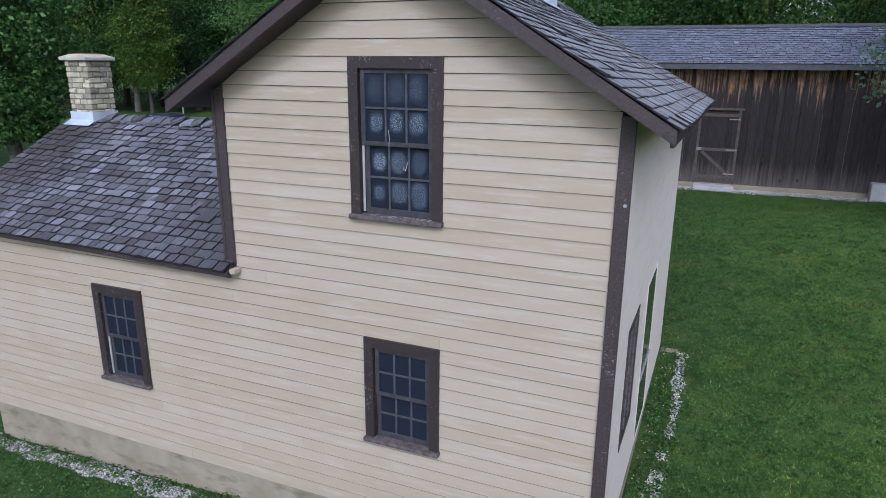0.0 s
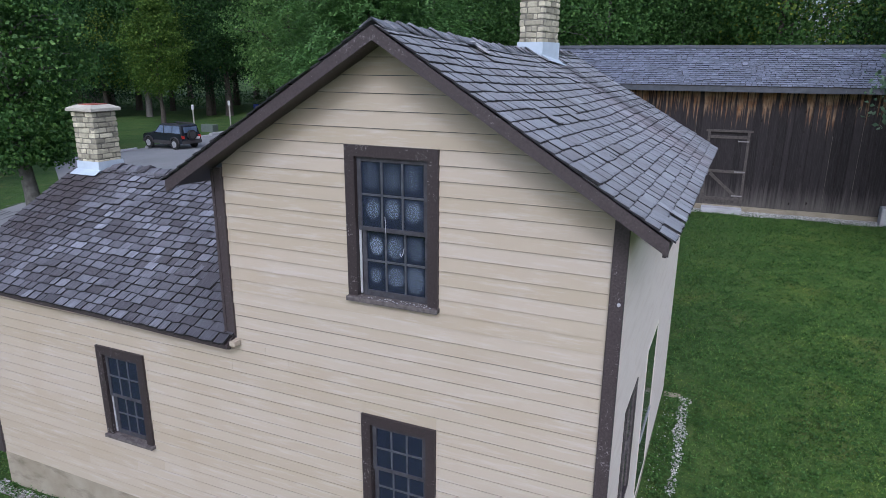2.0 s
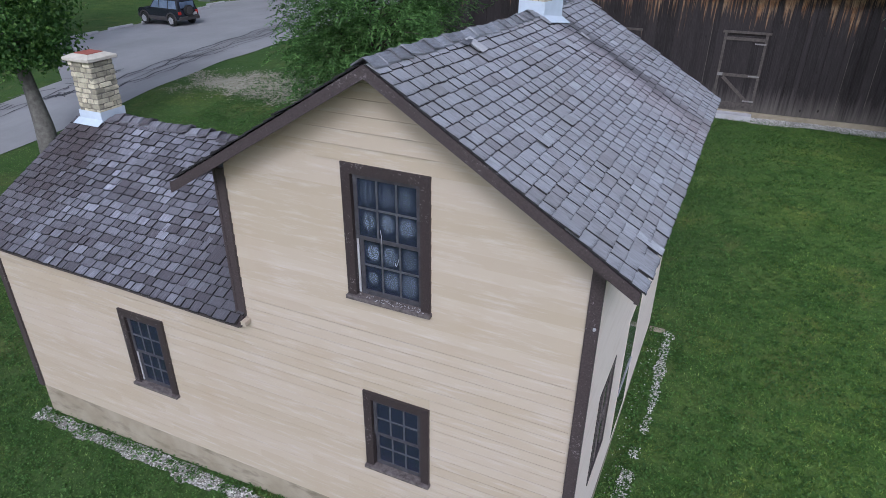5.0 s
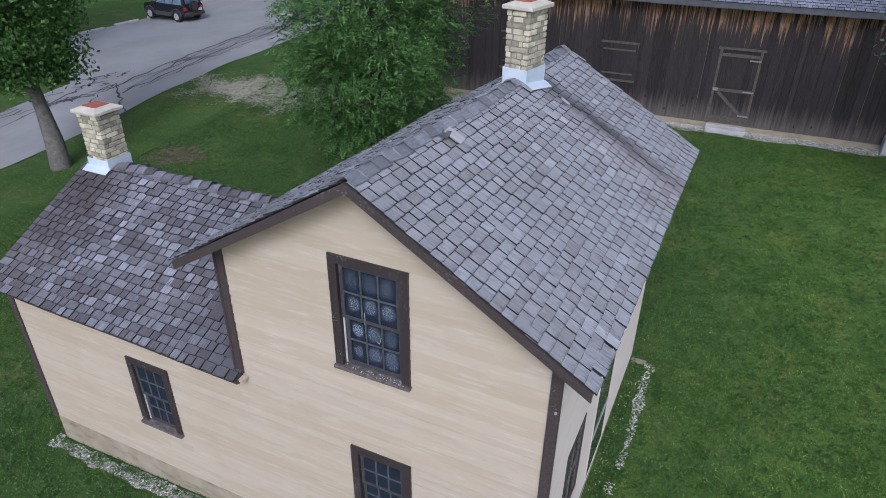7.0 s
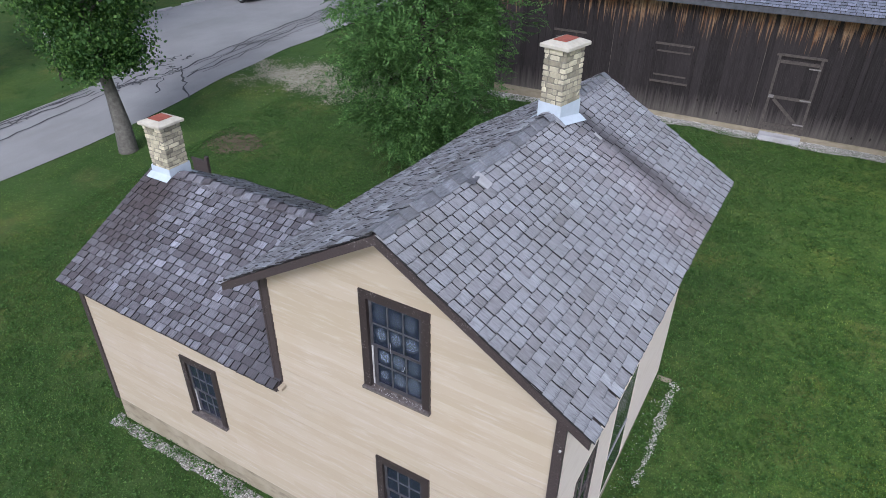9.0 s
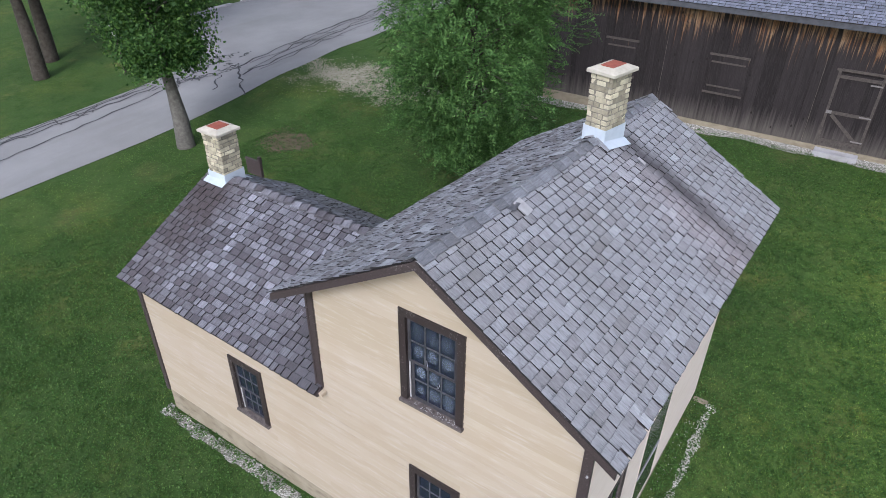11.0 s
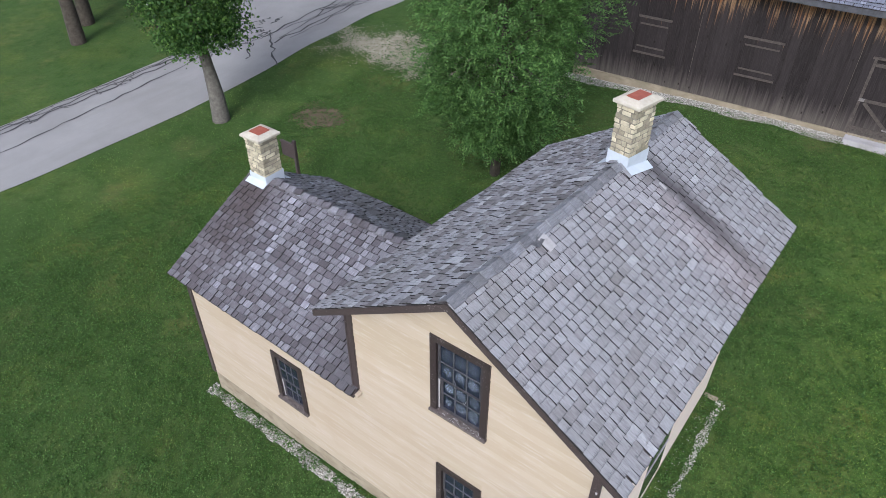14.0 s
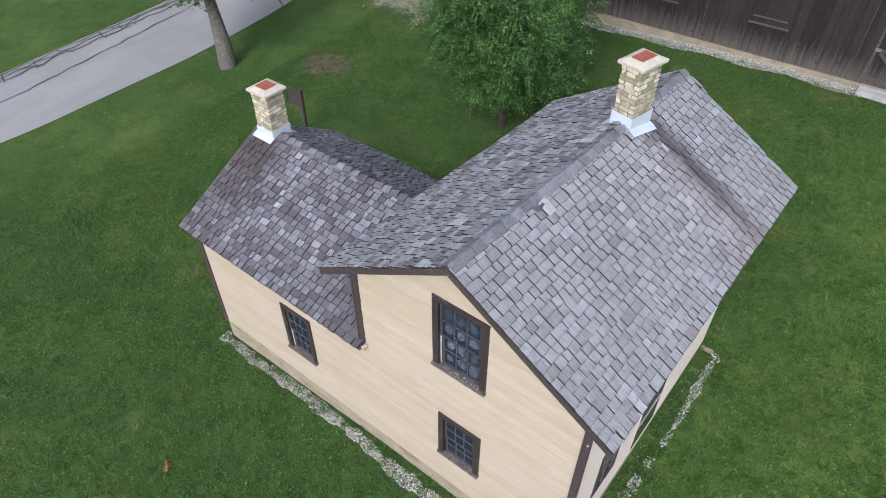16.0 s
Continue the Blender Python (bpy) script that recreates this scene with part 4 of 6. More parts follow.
def courses(at, expo, wide, thick, seed, skip=None, gap=0.007):
    """Poses of all shingles on a slope, course by course from the eave."""
    r = random.Random(seed)
    up_len = (at(0.5, 1) - at(0.5, 0)).length
    rows = int(up_len / expo + 0.5)
    out = []
    for k in range(rows):
        v0 = k / rows - 0.028 / up_len
        a, b = at(0, v0), at(1, v0)
        run = (b - a).length
        s = -0.02
        wave = r.uniform(-0.015, 0.015)
        while s < run - 0.02:
            w = r.uniform(*wide)
            w = min(w, run + 0.03 - s)
            if w < 0.05:
                break
            u = min(max((s + w / 2) / run, 0), 1)
            vv = v0 + (r.uniform(-0.005, 0.005) + wave * 0.4) / up_len
            p, q = at(u, vv), at(u, min(vv + 0.05, 1.05))
            y = (q - p).normalized()
            x = (at(min(u + 0.02, 1.02), vv) - at(u - 0.02, vv)).normalized()
            z = x.cross(y).normalized()
            y = z.cross(x)
            ln = min(expo * 2.1, (1 - v0) * up_len - 0.01)
            yaw = r.gauss(0, 0.016)
            lift = abs(r.gauss(0, 0.0025)) + (r.uniform(0.008, 0.02) if r.random() < 0.03 else 0)
            x2 = x * math.cos(yaw) + y * math.sin(yaw)
            y2 = y * math.cos(yaw) - x * math.sin(yaw)
            tilt = 0.038 + r.gauss(0, 0.009)
            y3 = (y2 * math.cos(tilt) - z * math.sin(tilt)).normalized()
            z3 = x2.cross(y3)
            th = thick * r.uniform(0.8, 1.25)
            o = p + z * (0.026 + lift)
            m = Matrix(((x2.x * (w - gap), y3.x * ln, z3.x * th, o.x), (x2.y * (w - gap), y3.y * ln, z3.y * th, o.y), (x2.z * (w - gap), y3.z * ln, z3.z * th, o.z), (0, 0, 0, 1)))
            s += w
            if skip and skip(o):
                continue
            out.append(m)
    return out


def shingles(poses, singles, mat_one, mat_many, parent, seed=0, dark_sides=True):
    """Lay shingles: those that singles() picks are parts of their own, the rest one joined part."""
    kinds = [shingle_mesh("shingle", seed * 10 + k, mat_one, dark_sides) for k in range(5)]
    vs, fs, base, slots, uvs = [], [], 0, [], []
    raw = []
    for me in kinds:
        c = np.empty(len(me.vertices) * 3, np.float32)
        me.vertices.foreach_get("co", c)
        t = np.array([p.vertices[:] for p in me.polygons])
        w = np.empty(len(me.loops) * 2, np.float32)
        me.uv_layers[0].data.foreach_get("uv", w)
        raw.append((c.reshape(-1, 3), t, [p.material_index for p in me.polygons], w))
    r = random.Random(seed)
    for m in poses:
        k = r.randrange(5)
        if singles and singles(m.translation):
            ob = new("shingle", kinds[k])
            ob.parent = parent
            ob.matrix_basis = m
            continue
        c, t, mi, w = raw[k]
        slots += mi
        uvs.append(w)
        a = np.array(m)
        vs.append(c @ a[:3, :3].T + a[:3, 3])
        fs.append(t + base)
        base += len(c)
    if vs:
        ob = new("shingles", fast_mesh("shingles", np.concatenate(vs), np.concatenate(fs), mat_many))
        ob.data.shade_flat()
        ob.data.materials.append(EDGE_SHADE)
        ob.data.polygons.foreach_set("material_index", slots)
        ob.data.uv_layers.new(name="face").data.foreach_set("uv", np.concatenate(uvs))
        ob.parent = parent
        ob["kind"] = "stuff"
    return len(poses)

# ---- the barn ----
BY, BYAW = 19.0, 0.025
BX0, BX1 = -9.95, 19.0
barn = thing("barn", (3.0, 20.6, 1.0), label="long weathered timber barn on a concrete base", category="barn")


def by(x):
    return BY + BYAW * x


def wall_box(bm, x0, x1, z0, z1, d0, d1):
    """A box along the barn's front: d0 and d1 are depths before (minus) or behind the wall plane."""
    v = box(bm, x0, d0, z0, x1, d1, z1)
    for p in v:
        p.co.y += by(p.co.x)
    return v


B_TOP, B_SILL = 5.48, 1.42
DR = (0.15, 1.32, 1.52, 3.86)
bm = bmesh.new()
wall_box(bm, BX0 + 0.02, BX1, 0.5, B_TOP, 0.02, 0.12)
b_front = part("wall_front", bm, BARN, barn, "dark weathered vertical boards, washed tan under the eaves")
bm = bmesh.new()
wall_box(bm, BX0, BX1, 0.3, B_SILL, -0.08, 0.0)
part("foundation", bm, BARN_BASE, barn, "tan concrete foundation strip")
bm = bmesh.new()
wall_box(bm, BX0, BX0 + 0.1, 0.5, B_TOP, 0.12, 3.3)
wall_box(bm, BX1 - 0.1, BX1, 0.5, B_TOP, 0.12, 3.3)
wall_box(bm, BX0, BX1, 0.5, B_TOP, 3.3, 3.4)
part("wall_back", bm, BARN, barn)
bm = prism(bmesh.new(), [(BX0, by(BX0) + 0.05, B_TOP), (BX0, by(BX0) + 3.35, B_TOP), (BX0, by(BX0) + 1.7, 6.55)], depth=(0.08, 0, 0))
part("gable_end", bm, BARN, barn)

SPLIT = m_simple("pale_split_wood", (0.08, 0.068, 0.06), (0.17, 0.15, 0.13), 4, 0.9)
x = BX0
while x < BX1 - 0.05:
    w = rnd.uniform(0.17, 0.33)
    if not (DR[0] - 0.02 < x + w / 2 < DR[1] + 0.02):
        bm = bmesh.new()
        box(bm, 0, 0, 0, w - rnd.uniform(0.004, 0.014), 0.03, B_TOP - B_SILL + 0.03, bevel=0.003)
        ob = part("plank", bm, BARN)
        ob.parent = b_front
        if rnd.random() < 0.16:
            bm = bmesh.new()
            box(bm, -0.005, -0.004, rnd.uniform(0.0, 0.6), 0.004, 0.004, (B_TOP - B_SILL) * rnd.uniform(0.5, 0.95))
            eo = part("split_edge", bm, SPLIT, None, "pale split edge of a board")
            eo.parent = ob
        ob.matrix_basis = pose(x, by(x) - 0.012 - rnd.uniform(0, 0.014), B_SILL - 0.03 - rnd.uniform(0, 0.03), 0, rnd.uniform(-0.15, 0.15), math.degrees(BYAW))
    x += w

# door leaf with rails and a brace
OLDWOOD = m_simple("grey_brown_old_wood", (0.048, 0.040, 0.038), (0.092, 0.078, 0.072), 12, 0.85, bump=0.5)
bm = bmesh.new()
d = -0.055
wall_box(bm, DR[0] - 0.08, DR[0] + 0.0, DR[2] - 0.1, DR[3] + 0.08, -0.05, 0.018)
wall_box(bm, DR[1], DR[1] + 0.08, DR[2] - 0.1, DR[3] + 0.08, -0.05, 0.018)
wall_box(bm, DR[0] - 0.14, DR[1] + 0.16, DR[3] + 0.08, DR[3] + 0.15, -0.055, 0.018)
bdoor = part("door", bm, OLDWOOD, barn, "board barn door with rails and a diagonal brace")
xx = DR[0]
while xx < DR[1] - 0.02:
    w = min(rnd.uniform(0.16, 0.24), DR[1] - xx)
    bm = bmesh.new()
    wall_box(bm, xx + 0.004, xx + w - 0.004, DR[2], DR[3], -0.02, 0.012)
    part("plank", bm, BARN, bdoor)
    xx += w
for z in (DR[2] + 0.08, 2.55, DR[3] - 0.14):
    bm = bmesh.new()
    wall_box(bm, DR[0] + 0.01, DR[1] - 0.01, z, z + 0.1, d, -0.022)
    part("rail", bm, OLDWOOD, bdoor)
bm = bmesh.new()
beam(bm, (DR[0] + 0.12, by(0.2) - 0.04, 2.52), (DR[1] - 0.12, by(1.2) - 0.04, DR[2] + 0.2), 0.1, 0.03, (0, 1, 0))
part("brace", bm, OLDWOOD, bdoor)
IRON = m_simple("dull_iron", (0.16, 0.15, 0.15), (0.26, 0.25, 0.25), 20, 0.6, 0.5)
for z in (3.62, 2.58, 1.75):
    bm = bmesh.new()
    wall_box(bm, DR[1] - 0.28, DR[1] + 0.06, z, z + 0.045, -0.066, -0.056)
    part("strap_hinge", bm, IRON, bdoor, "dull grey strap hinge")
bm = bmesh.new()
wall_box(bm, DR[0] - 0.06, DR[0] + 0.1, 2.56, 2.66, -0.075, -0.05)
part("latch", bm, IRON, bdoor)


def shutter(x0, x1, z0, z1):
    """A boarded window: a flush shutter between two ledges, with two battens."""
    bm = bmesh.new()
    wall_box(bm, x0, x1, z0, z1, -0.045, -0.026)
    s = part("shutter", bm, BARN, barn, "closed board shutter between worn ledges")
    for z in (z1, z0 - 0.07):
        bm = bmesh.new()
        wall_box(bm, x0 - 0.07, x1 + 0.07, z, z + 0.07, -0.08, -0.025)
        part("ledge", bm, OLDWOOD, s)
    n = 3
    for k in range(n):
        bm = bmesh.new()
        wall_box(bm, x0 + (x1 - x0) * k / n + 0.005, x0 + (x1 - x0) * (k + 1) / n - 0.005, z0 + 0.005, z1 - 0.005, -0.055, -0.046)
        part("plank", bm, BARN, s)
    for z in (z0 + 0.18, z1 - 0.24):
        bm = bmesh.new()
        wall_box(bm, x0 + 0.03, x1 - 0.03, z, z + 0.055, -0.08, -0.056)
        part("batten", bm, OLDWOOD, s)
    for x in (x0 - 0.05, x1):
        bm = bmesh.new()
        wall_box(bm, x, x + 0.05, z0, z1, -0.06, -0.025)
        part("jamb", bm, BARN, s)


shutter(-3.80, -2.62, 2.55, 3.80)
shutter(-7.55, -6.45, 2.55, 3.80)

# roof
BR_F, BR_R = 18.52, 20.75
bf = lambda x: Vector((x, BR_F + BYAW * x, 5.45))
br = lambda x: Vector((x, BR_R + BYAW * x, 6.70))
bb = lambda x: Vector((x, 23.0 + BYAW * x, 5.4))
RX0, RX1 = BX0 - 0.35, BX1 + 0.3
BROOF_F = patch(bf(RX0), bf(RX1), br(RX1), br(RX0))
BROOF_B = patch(bb(RX1), bb(RX0), br(RX0), br(RX1))
barn_roof = part("roof", deck(BROOF_F, 0.05), OLDWOOD, barn, "blue-grey weathered shingle roof")
part("roof_deck", deck(BROOF_B, 0.05), SH_BARN_J, barn_roof)
# Grey-blue wood, its colour darkened to carry the shadow at the eave.
FASCIA = m_simple("grey_blue_fascia", (0.042, 0.044, 0.053), (0.078, 0.081, 0.096), 5, 0.8, bump=0.3)
for a, b, k in ((RX0, -2.35, 0.0), (-2.35, 3.9, 0.012), (3.9, RX1, 0.0)):
    bm = bmesh.new()
    beam(bm, bf(a + 0.003) + Vector((0, -0.012, -0.075 - k)), bf(b - 0.003) + Vector((0, -0.012, -0.075 - k)), 0.035, 0.17)
    part("fascia_board", bm, FASCIA, barn, "grey weathered fascia board")
bm = bmesh.new()
wall_box(bm, BX0, BX1, B_TOP - 0.04, B_TOP, -0.5, 0.02)
part("soffit", bm, OLDWOOD, barn)
for k in range(int((RX1 - RX0) / 1.2)):
    bm = bmesh.new()
    a = RX0 + 1.2 * k
    beam(bm, br(a) + Vector((0, -0.05, 0.045)), br(min(a + 1.19, RX1)) + Vector((0, -0.05, 0.045 + rnd.uniform(-0.008, 0.012))), 0.20, 0.02, (0, -0.5, 0.85))
    part("ridge_board", bm, FASCIA, barn_roof)

step = tagged(part("door_step", boxes((0.12, by(0.5) - 0.52, 0.7, 1.42, by(0.5) - 0.09, 1.39), bevel=0.015), CONC_PALE), "pale grey concrete door step before the barn", "step")
ramp = tagged(part("concrete_block", boxes((5.45, by(6) - 0.5, 0.8, 7.2, by(6) - 0.09, 1.80), bevel=0.02), CONC_PALE), "grey concrete block against the barn wall", "block")

# ---- chimneys ----
def chimney(cx, cy, ztop, zlow, seed, wide, deep, turn, label=""):
    """A brick stack round (cx, cy), turned by that many degrees."""
    r = random.Random(seed)
    x0, x1, y0, y1 = cx - wide / 2, cx + wide / 2, cy - deep / 2, cy + deep / 2
    ch = thing("chimney", (cx, cy, zlow), label=label, category="chimney", group="house chimneys")
    ch.rotation_euler = (0, 0, radians(turn))
    cap_h = 0.10
    zb = ztop - cap_h
    part("core", boxes((x0 + 0.014, y0 + 0.014, zlow - 0.5, x1 - 0.014, y1 - 0.014, zb)), MORTAR, ch, "recessed mortar joints")
    H, D, J = 0.071, 0.095, 0.013
    kinds = []
    for k in range(3):
        bm = bmesh.new()
        box(bm, -0.5, -0.5, -0.5, 0.5, 0.5, 0.5)
        for v in bm.verts:
            v.co += Vector((r.uniform(-1, 1) * 0.035, r.uniform(-1, 1) * 0.035, r.uniform(-1, 1) * 0.09))
        bmesh.ops.bevel(bm, geom=bm.edges[:], offset=0.08, segments=1, affect="EDGES")
        me = bpy.data.meshes.new("brick")
        bm.to_mesh(me)
        bm.free()
        me.materials.append(BRICK)
        kinds.append(me)

    def brick(cx, cy, cz, sx, sy):
        ob = new("brick", r.choice(kinds))
        put(ob, ch)
        ob.matrix_basis = Matrix.LocRotScale((cx + r.uniform(-0.007, 0.007), cy + r.uniform(-0.007, 0.007), cz + r.uniform(-0.003, 0.003)), Euler((r.uniform(-0.02, 0.02), r.uniform(-0.02, 0.02), r.uniform(-0.025, 0.025))), (sx * r.uniform(0.95, 1.0), sy, H * r.uniform(0.9, 1.06)))

    z, k = zb - H / 2 - J, 0
    while z > zlow:
        for face in range(4):
            run = deep if face % 2 else wide
            cuts = [c + r.uniform(-0.035, 0.035) for c in ((0.21, 0.42) if k % 2 else (0.11, 0.31))]
            lo, hi = (0.0, run) if face % 2 == k % 2 else (D + J, run - D - J)
            edges = [lo] + [c for c in cuts if lo + 0.05 < c < hi - 0.05] + [hi]
            for a, b in zip(edges, edges[1:]):
                m, s = (a + b) / 2, b - a - J
                if face == 0:
                    brick(x0 + m, y0 + D / 2, z, s, D)
                elif face == 2:
                    brick(x0 + m, y1 - D / 2, z, s, D)
                elif face == 1:
                    brick(x1 - D / 2, y0 + m, z, D, s)
                else:
                    brick(x0 + D / 2, y0 + m, z, D, s)
        z -= H + J
        k += 1
    o = 0.055
    bm = bmesh.new()
    box(bm, x0 - o, y0 - o, zb, x1 + o, y1 + o, zb + 0.055, bevel=0.008)
    ring = [bm.verts.new((x, y, zb + 0.054)) for x, y in ((x0 - o + 0.006, y0 - o + 0.006), (x1 + o - 0.006, y0 - o + 0.006), (x1 + o - 0.006, y1 + o - 0.006), (x0 - o + 0.006, y1 + o - 0.006))]
    top = [bm.verts.new((x, y, ztop)) for x, y in ((x0 + 0.06, y0 + 0.06), (x1 - 0.06, y0 + 0.06), (x1 - 0.06, y1 - 0.06), (x0 + 0.06, y1 - 0.06))]
    bm.faces.new(top)
    for i in range(4):
        bm.faces.new((ring[i], ring[(i + 1) % 4], top[(i + 1) % 4], top[i]))
    part("cap", bm, CAPSTONE, ch, "sloped cast stone cap")
    part("flue_cover", boxes((x0 + 0.085, y0 + 0.085, ztop - 0.01, x1 - 0.085, y1 - 0.085, ztop + 0.012), bevel=0.004), REDTILE, ch, "flat rust-red flue cover")
    return ch, x0, y0, x1, y1, turn


def flashing(info, at_z, axis):
    """Bent metal round the chimney's foot: upstands and an apron on each slope. axis: 0 where the roof falls along x, 1 along y."""
    ch, x0, y0, x1, y1, turn = info
    g = 0.012
    cx, cy = (x0 + x1) / 2, (y0 + y1) / 2
    ca, sa = math.cos(radians(turn)), math.sin(radians(turn))
    roof_z = at_z
    at_z = lambda x, y: roof_z(cx + ca * (x - cx) - sa * (y - cy), cy + sa * (x - cx) + ca * (y - cy))
    bm = bmesh.new()
    top = max(at_z(cx, cy), at_z(x0, y0)) + 0.16
    ring = [(x0 - g, y0 - g), (x1 + g, y0 - g), (x1 + g, y1 + g), (x0 - g, y1 + g)]
    for i in range(4):
        a, b = ring[i], ring[(i + 1) % 4]
        pts = [a, ((a[0] + b[0]) / 2, (a[1] + b[1]) / 2), b]
        for p, q in zip(pts, pts[1:]):
            f = [bm.verts.new((*p, at_z(*p) - 0.04)), bm.verts.new((*q, at_z(*q) - 0.04)), bm.verts.new((*q, top)), bm.verts.new((*p, top))]
            bm.faces.new(f)
    part("upstand", bm, FLASH, ch, "bright galvanised flashing")
    s = 0.045
    for side in (0, 1):
        if axis == 0:
            xa, xb = (x1 + g, x1 + g + 0.13) if side else (x0 - g - 0.13, x0 - g)
            q = [(xa, y0 - s), (xb, y0 - s), (xb, y1 + s), (xa, y1 + s)]
        else:
            ya, yb = (y1 + g, y1 + g + 0.13) if side else (y0 - g - 0.13, y0 - g)
            q = [(x0 - s, ya), (x1 + s, ya), (x1 + s, yb), (x0 - s, yb)]
        bm = bmesh.new()
        t = [bm.verts.new((*p, at_z(*p) + 0.075)) for p in q]
        b = [bm.verts.new((*p, at_z(*p) + 0.069)) for p in q]
        bm.faces.new(t)
        bm.faces.new(b[::-1])
        for i in range(4):
            bm.faces.new((t[i], b[i], b[(i + 1) % 4], t[(i + 1) % 4]))
        part("apron", bm, FLASH, ch)


def main_z(x, y):
    c = A_F.x + (A_B.x - A_F.x) * (y - A_F.y) / (A_B.y - A_F.y)
    zr = A_F.z + (A_B.z - A_F.z) * (y - A_F.y) / (A_B.y - A_F.y)
    return zr - 0.04 - 0.62 * abs(x - c)


def wing_z(x, y):
    return 4.435 - 0.525 * abs(y - 2.29)


flashing(chimney(-2.06, 4.46, 7.35, 6.26, 3, 0.39, 0.52, -12.0, label="cream brick chimney on the main ridge"), main_z, 0)
flashing(chimney(-8.905, 2.37, 5.45, 4.35, 4, 0.475, 0.465, 0.0, label="cream brick chimney on the wing's ridge"), wing_z, 1)

# ---- shingles ----
def in_chimney(o):
    return -2.26 < o.x < -1.86 and 4.22 < o.y < 4.70


shingles(courses(ROOF_R, 0.138, (0.12, 0.28), 0.0150, 1, in_chimney, 0.006), lambda p: p.y < 2.35, SH_MAIN, SH_MAIN_J, main_roof, 1)
shingles(courses(ROOF_L, 0.138, (0.09, 0.23), 0.016, 2, in_chimney, 0.008), None, SH_MAIN, SH_LEFT_J, main_roof, 2)
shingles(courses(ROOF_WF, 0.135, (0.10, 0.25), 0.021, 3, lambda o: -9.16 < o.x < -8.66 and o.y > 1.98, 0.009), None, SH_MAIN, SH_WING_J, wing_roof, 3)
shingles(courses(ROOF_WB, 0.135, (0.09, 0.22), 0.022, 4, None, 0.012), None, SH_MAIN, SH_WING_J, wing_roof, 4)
shingles(courses(BROOF_F, 0.13, (0.12, 0.26), 0.022, 5), None, SH_MAIN, SH_BARN_J, barn_roof, 5)


def ridge_caps(a, b, side, slope, step_len, parent, mat, skip=None, bulk=1.0, roof=None, reach=0.14):
    """Ridge shingles, lapped in pairs along a ridge; side is the unit vector across it."""
    n = int((b - a).length / step_len)
    d = (b - a).normalized()
    for k in range(n):
        p = roof(k / n, 1.0) if roof else a + d * (k * step_len)
        if skip and skip(p):
            continue
        w = reach + rnd.uniform(-0.015, 0.015)
        l = step_len * 1.15
        rise, z = (0.010 + rnd.uniform(0, 0.018)) * bulk, Vector((0, 0, 1))
        bm = bmesh.new()
        rows = []
        for along, up in ((0.0, rise + 0.036), (l, 0.036)):
            for thick in (0.013 * bulk, 0.0):
                rows.append([p + d * (along + (rnd.uniform(-0.012, 0.012) if along == 0 else 0)) + Vector(side) * (k * w * 0.85) + z * (up + thick - abs(k) * w * 0.85 * slope) for k in (-1, 0, 1)])
        v = [[bm.verts.new(q) for q in row] for row in rows]
        for i in (0, 1):
            bm.faces.new((v[0][i], v[0][i + 1], v[2][i + 1], v[2][i]))
            bm.faces.new((v[1][i + 1], v[1][i], v[3][i], v[3][i + 1]))
            bm.faces.new((v[1][i], v[1][i + 1], v[0][i + 1], v[0][i]))
            bm.faces.new((v[2][i], v[2][i + 1], v[3][i + 1], v[3][i]))
        for i in (0, 2):
            bm.faces.new((v[0][i], v[2][i], v[3][i], v[1][i]))
        part("ridge_shingle", bm, mat, parent)


SH_WING = m_shingle("dark_cedar_shingle", False, WING_TONES, None, (0.09, 0.075, 0.08), (50, 5, 5), 1.9, False)
ridge_caps(A_F, A_B, (1, 0, 0), 0.62, 0.215, main_roof, SH_RIDGE, lambda p: 4.05 < p.y < 4.72, 1.35, ROOF_R)
ridge_caps(Vector((-4.9, 2.29, 4.398)), Vector((-8.62, 2.29, 4.430)), (0, -1, 0), 0.525, 0.2, wing_roof, SH_WING, None, 2.6, None, 0.13)

bm = bmesh.new()
box(bm, -0.12, -0.09, 0.0, 0.12, 0.09, 0.008, bevel=0.002)
ob = part("roof_patch", bm, CONC_PALE, main_roof, "pale replacement shingle near the ridge")
ob.matrix_basis = pose(-1.91, 1.59, 6.30, 0, 31, 4)

bm = bmesh.new()
box(bm, -0.075, -0.035, 0.0, 0.075, 0.035, 0.008, bevel=0.002)
ob = part("roof_patch", bm, CONC_PALE, main_roof, "narrow pale shingle below the chimney")
ob.matrix_basis = pose(-1.375, 4.43, 5.985, 0, 32, 3)
bm = bmesh.new()
rows = [[bm.verts.new((x, y, 0.045 * (x / 0.18) ** 2 + 0.015 * math.sin(14 * y))) for y in (-0.09, -0.03, 0.03, 0.09)] for x in (0.0, 0.06, 0.12, 0.18)]
skin = [bm.faces.new((p[i], p[i + 1], q[i + 1], q[i])) for p, q in zip(rows, rows[1:]) for i in range(3)]
bmesh.ops.solidify(bm, geom=skin, thickness=0.01)
ob = part("curled_shingle", bm, SH_RIDGE, main_roof, "warped shingle lifting off the ridge")
ob.matrix_basis = pose(-2.10, 1.44, 6.385, 0, 27, 12)

# ---- trees ----
def leaf_cards(pos, nrm, size, aspect, g):
    """Bent four-cornered leaves at pos, facing nrm."""
    n = len(pos)
    a = g.normal(size=(n, 3))
    a -= nrm * (a * nrm).sum(1, keepdims=True)
    a /= np.linalg.norm(a, axis=1, keepdims=True) + 1e-9
    b = np.cross(nrm, a)
    s = size[:, None]
    fold = nrm * s * 0.12
    v = np.stack([pos - a * s * 0.5, pos - b * s * aspect * 0.5 + fold, pos + a * s * 0.5, pos + b * s * aspect * 0.5 + fold], 1)
    return v.reshape(-1, 3)


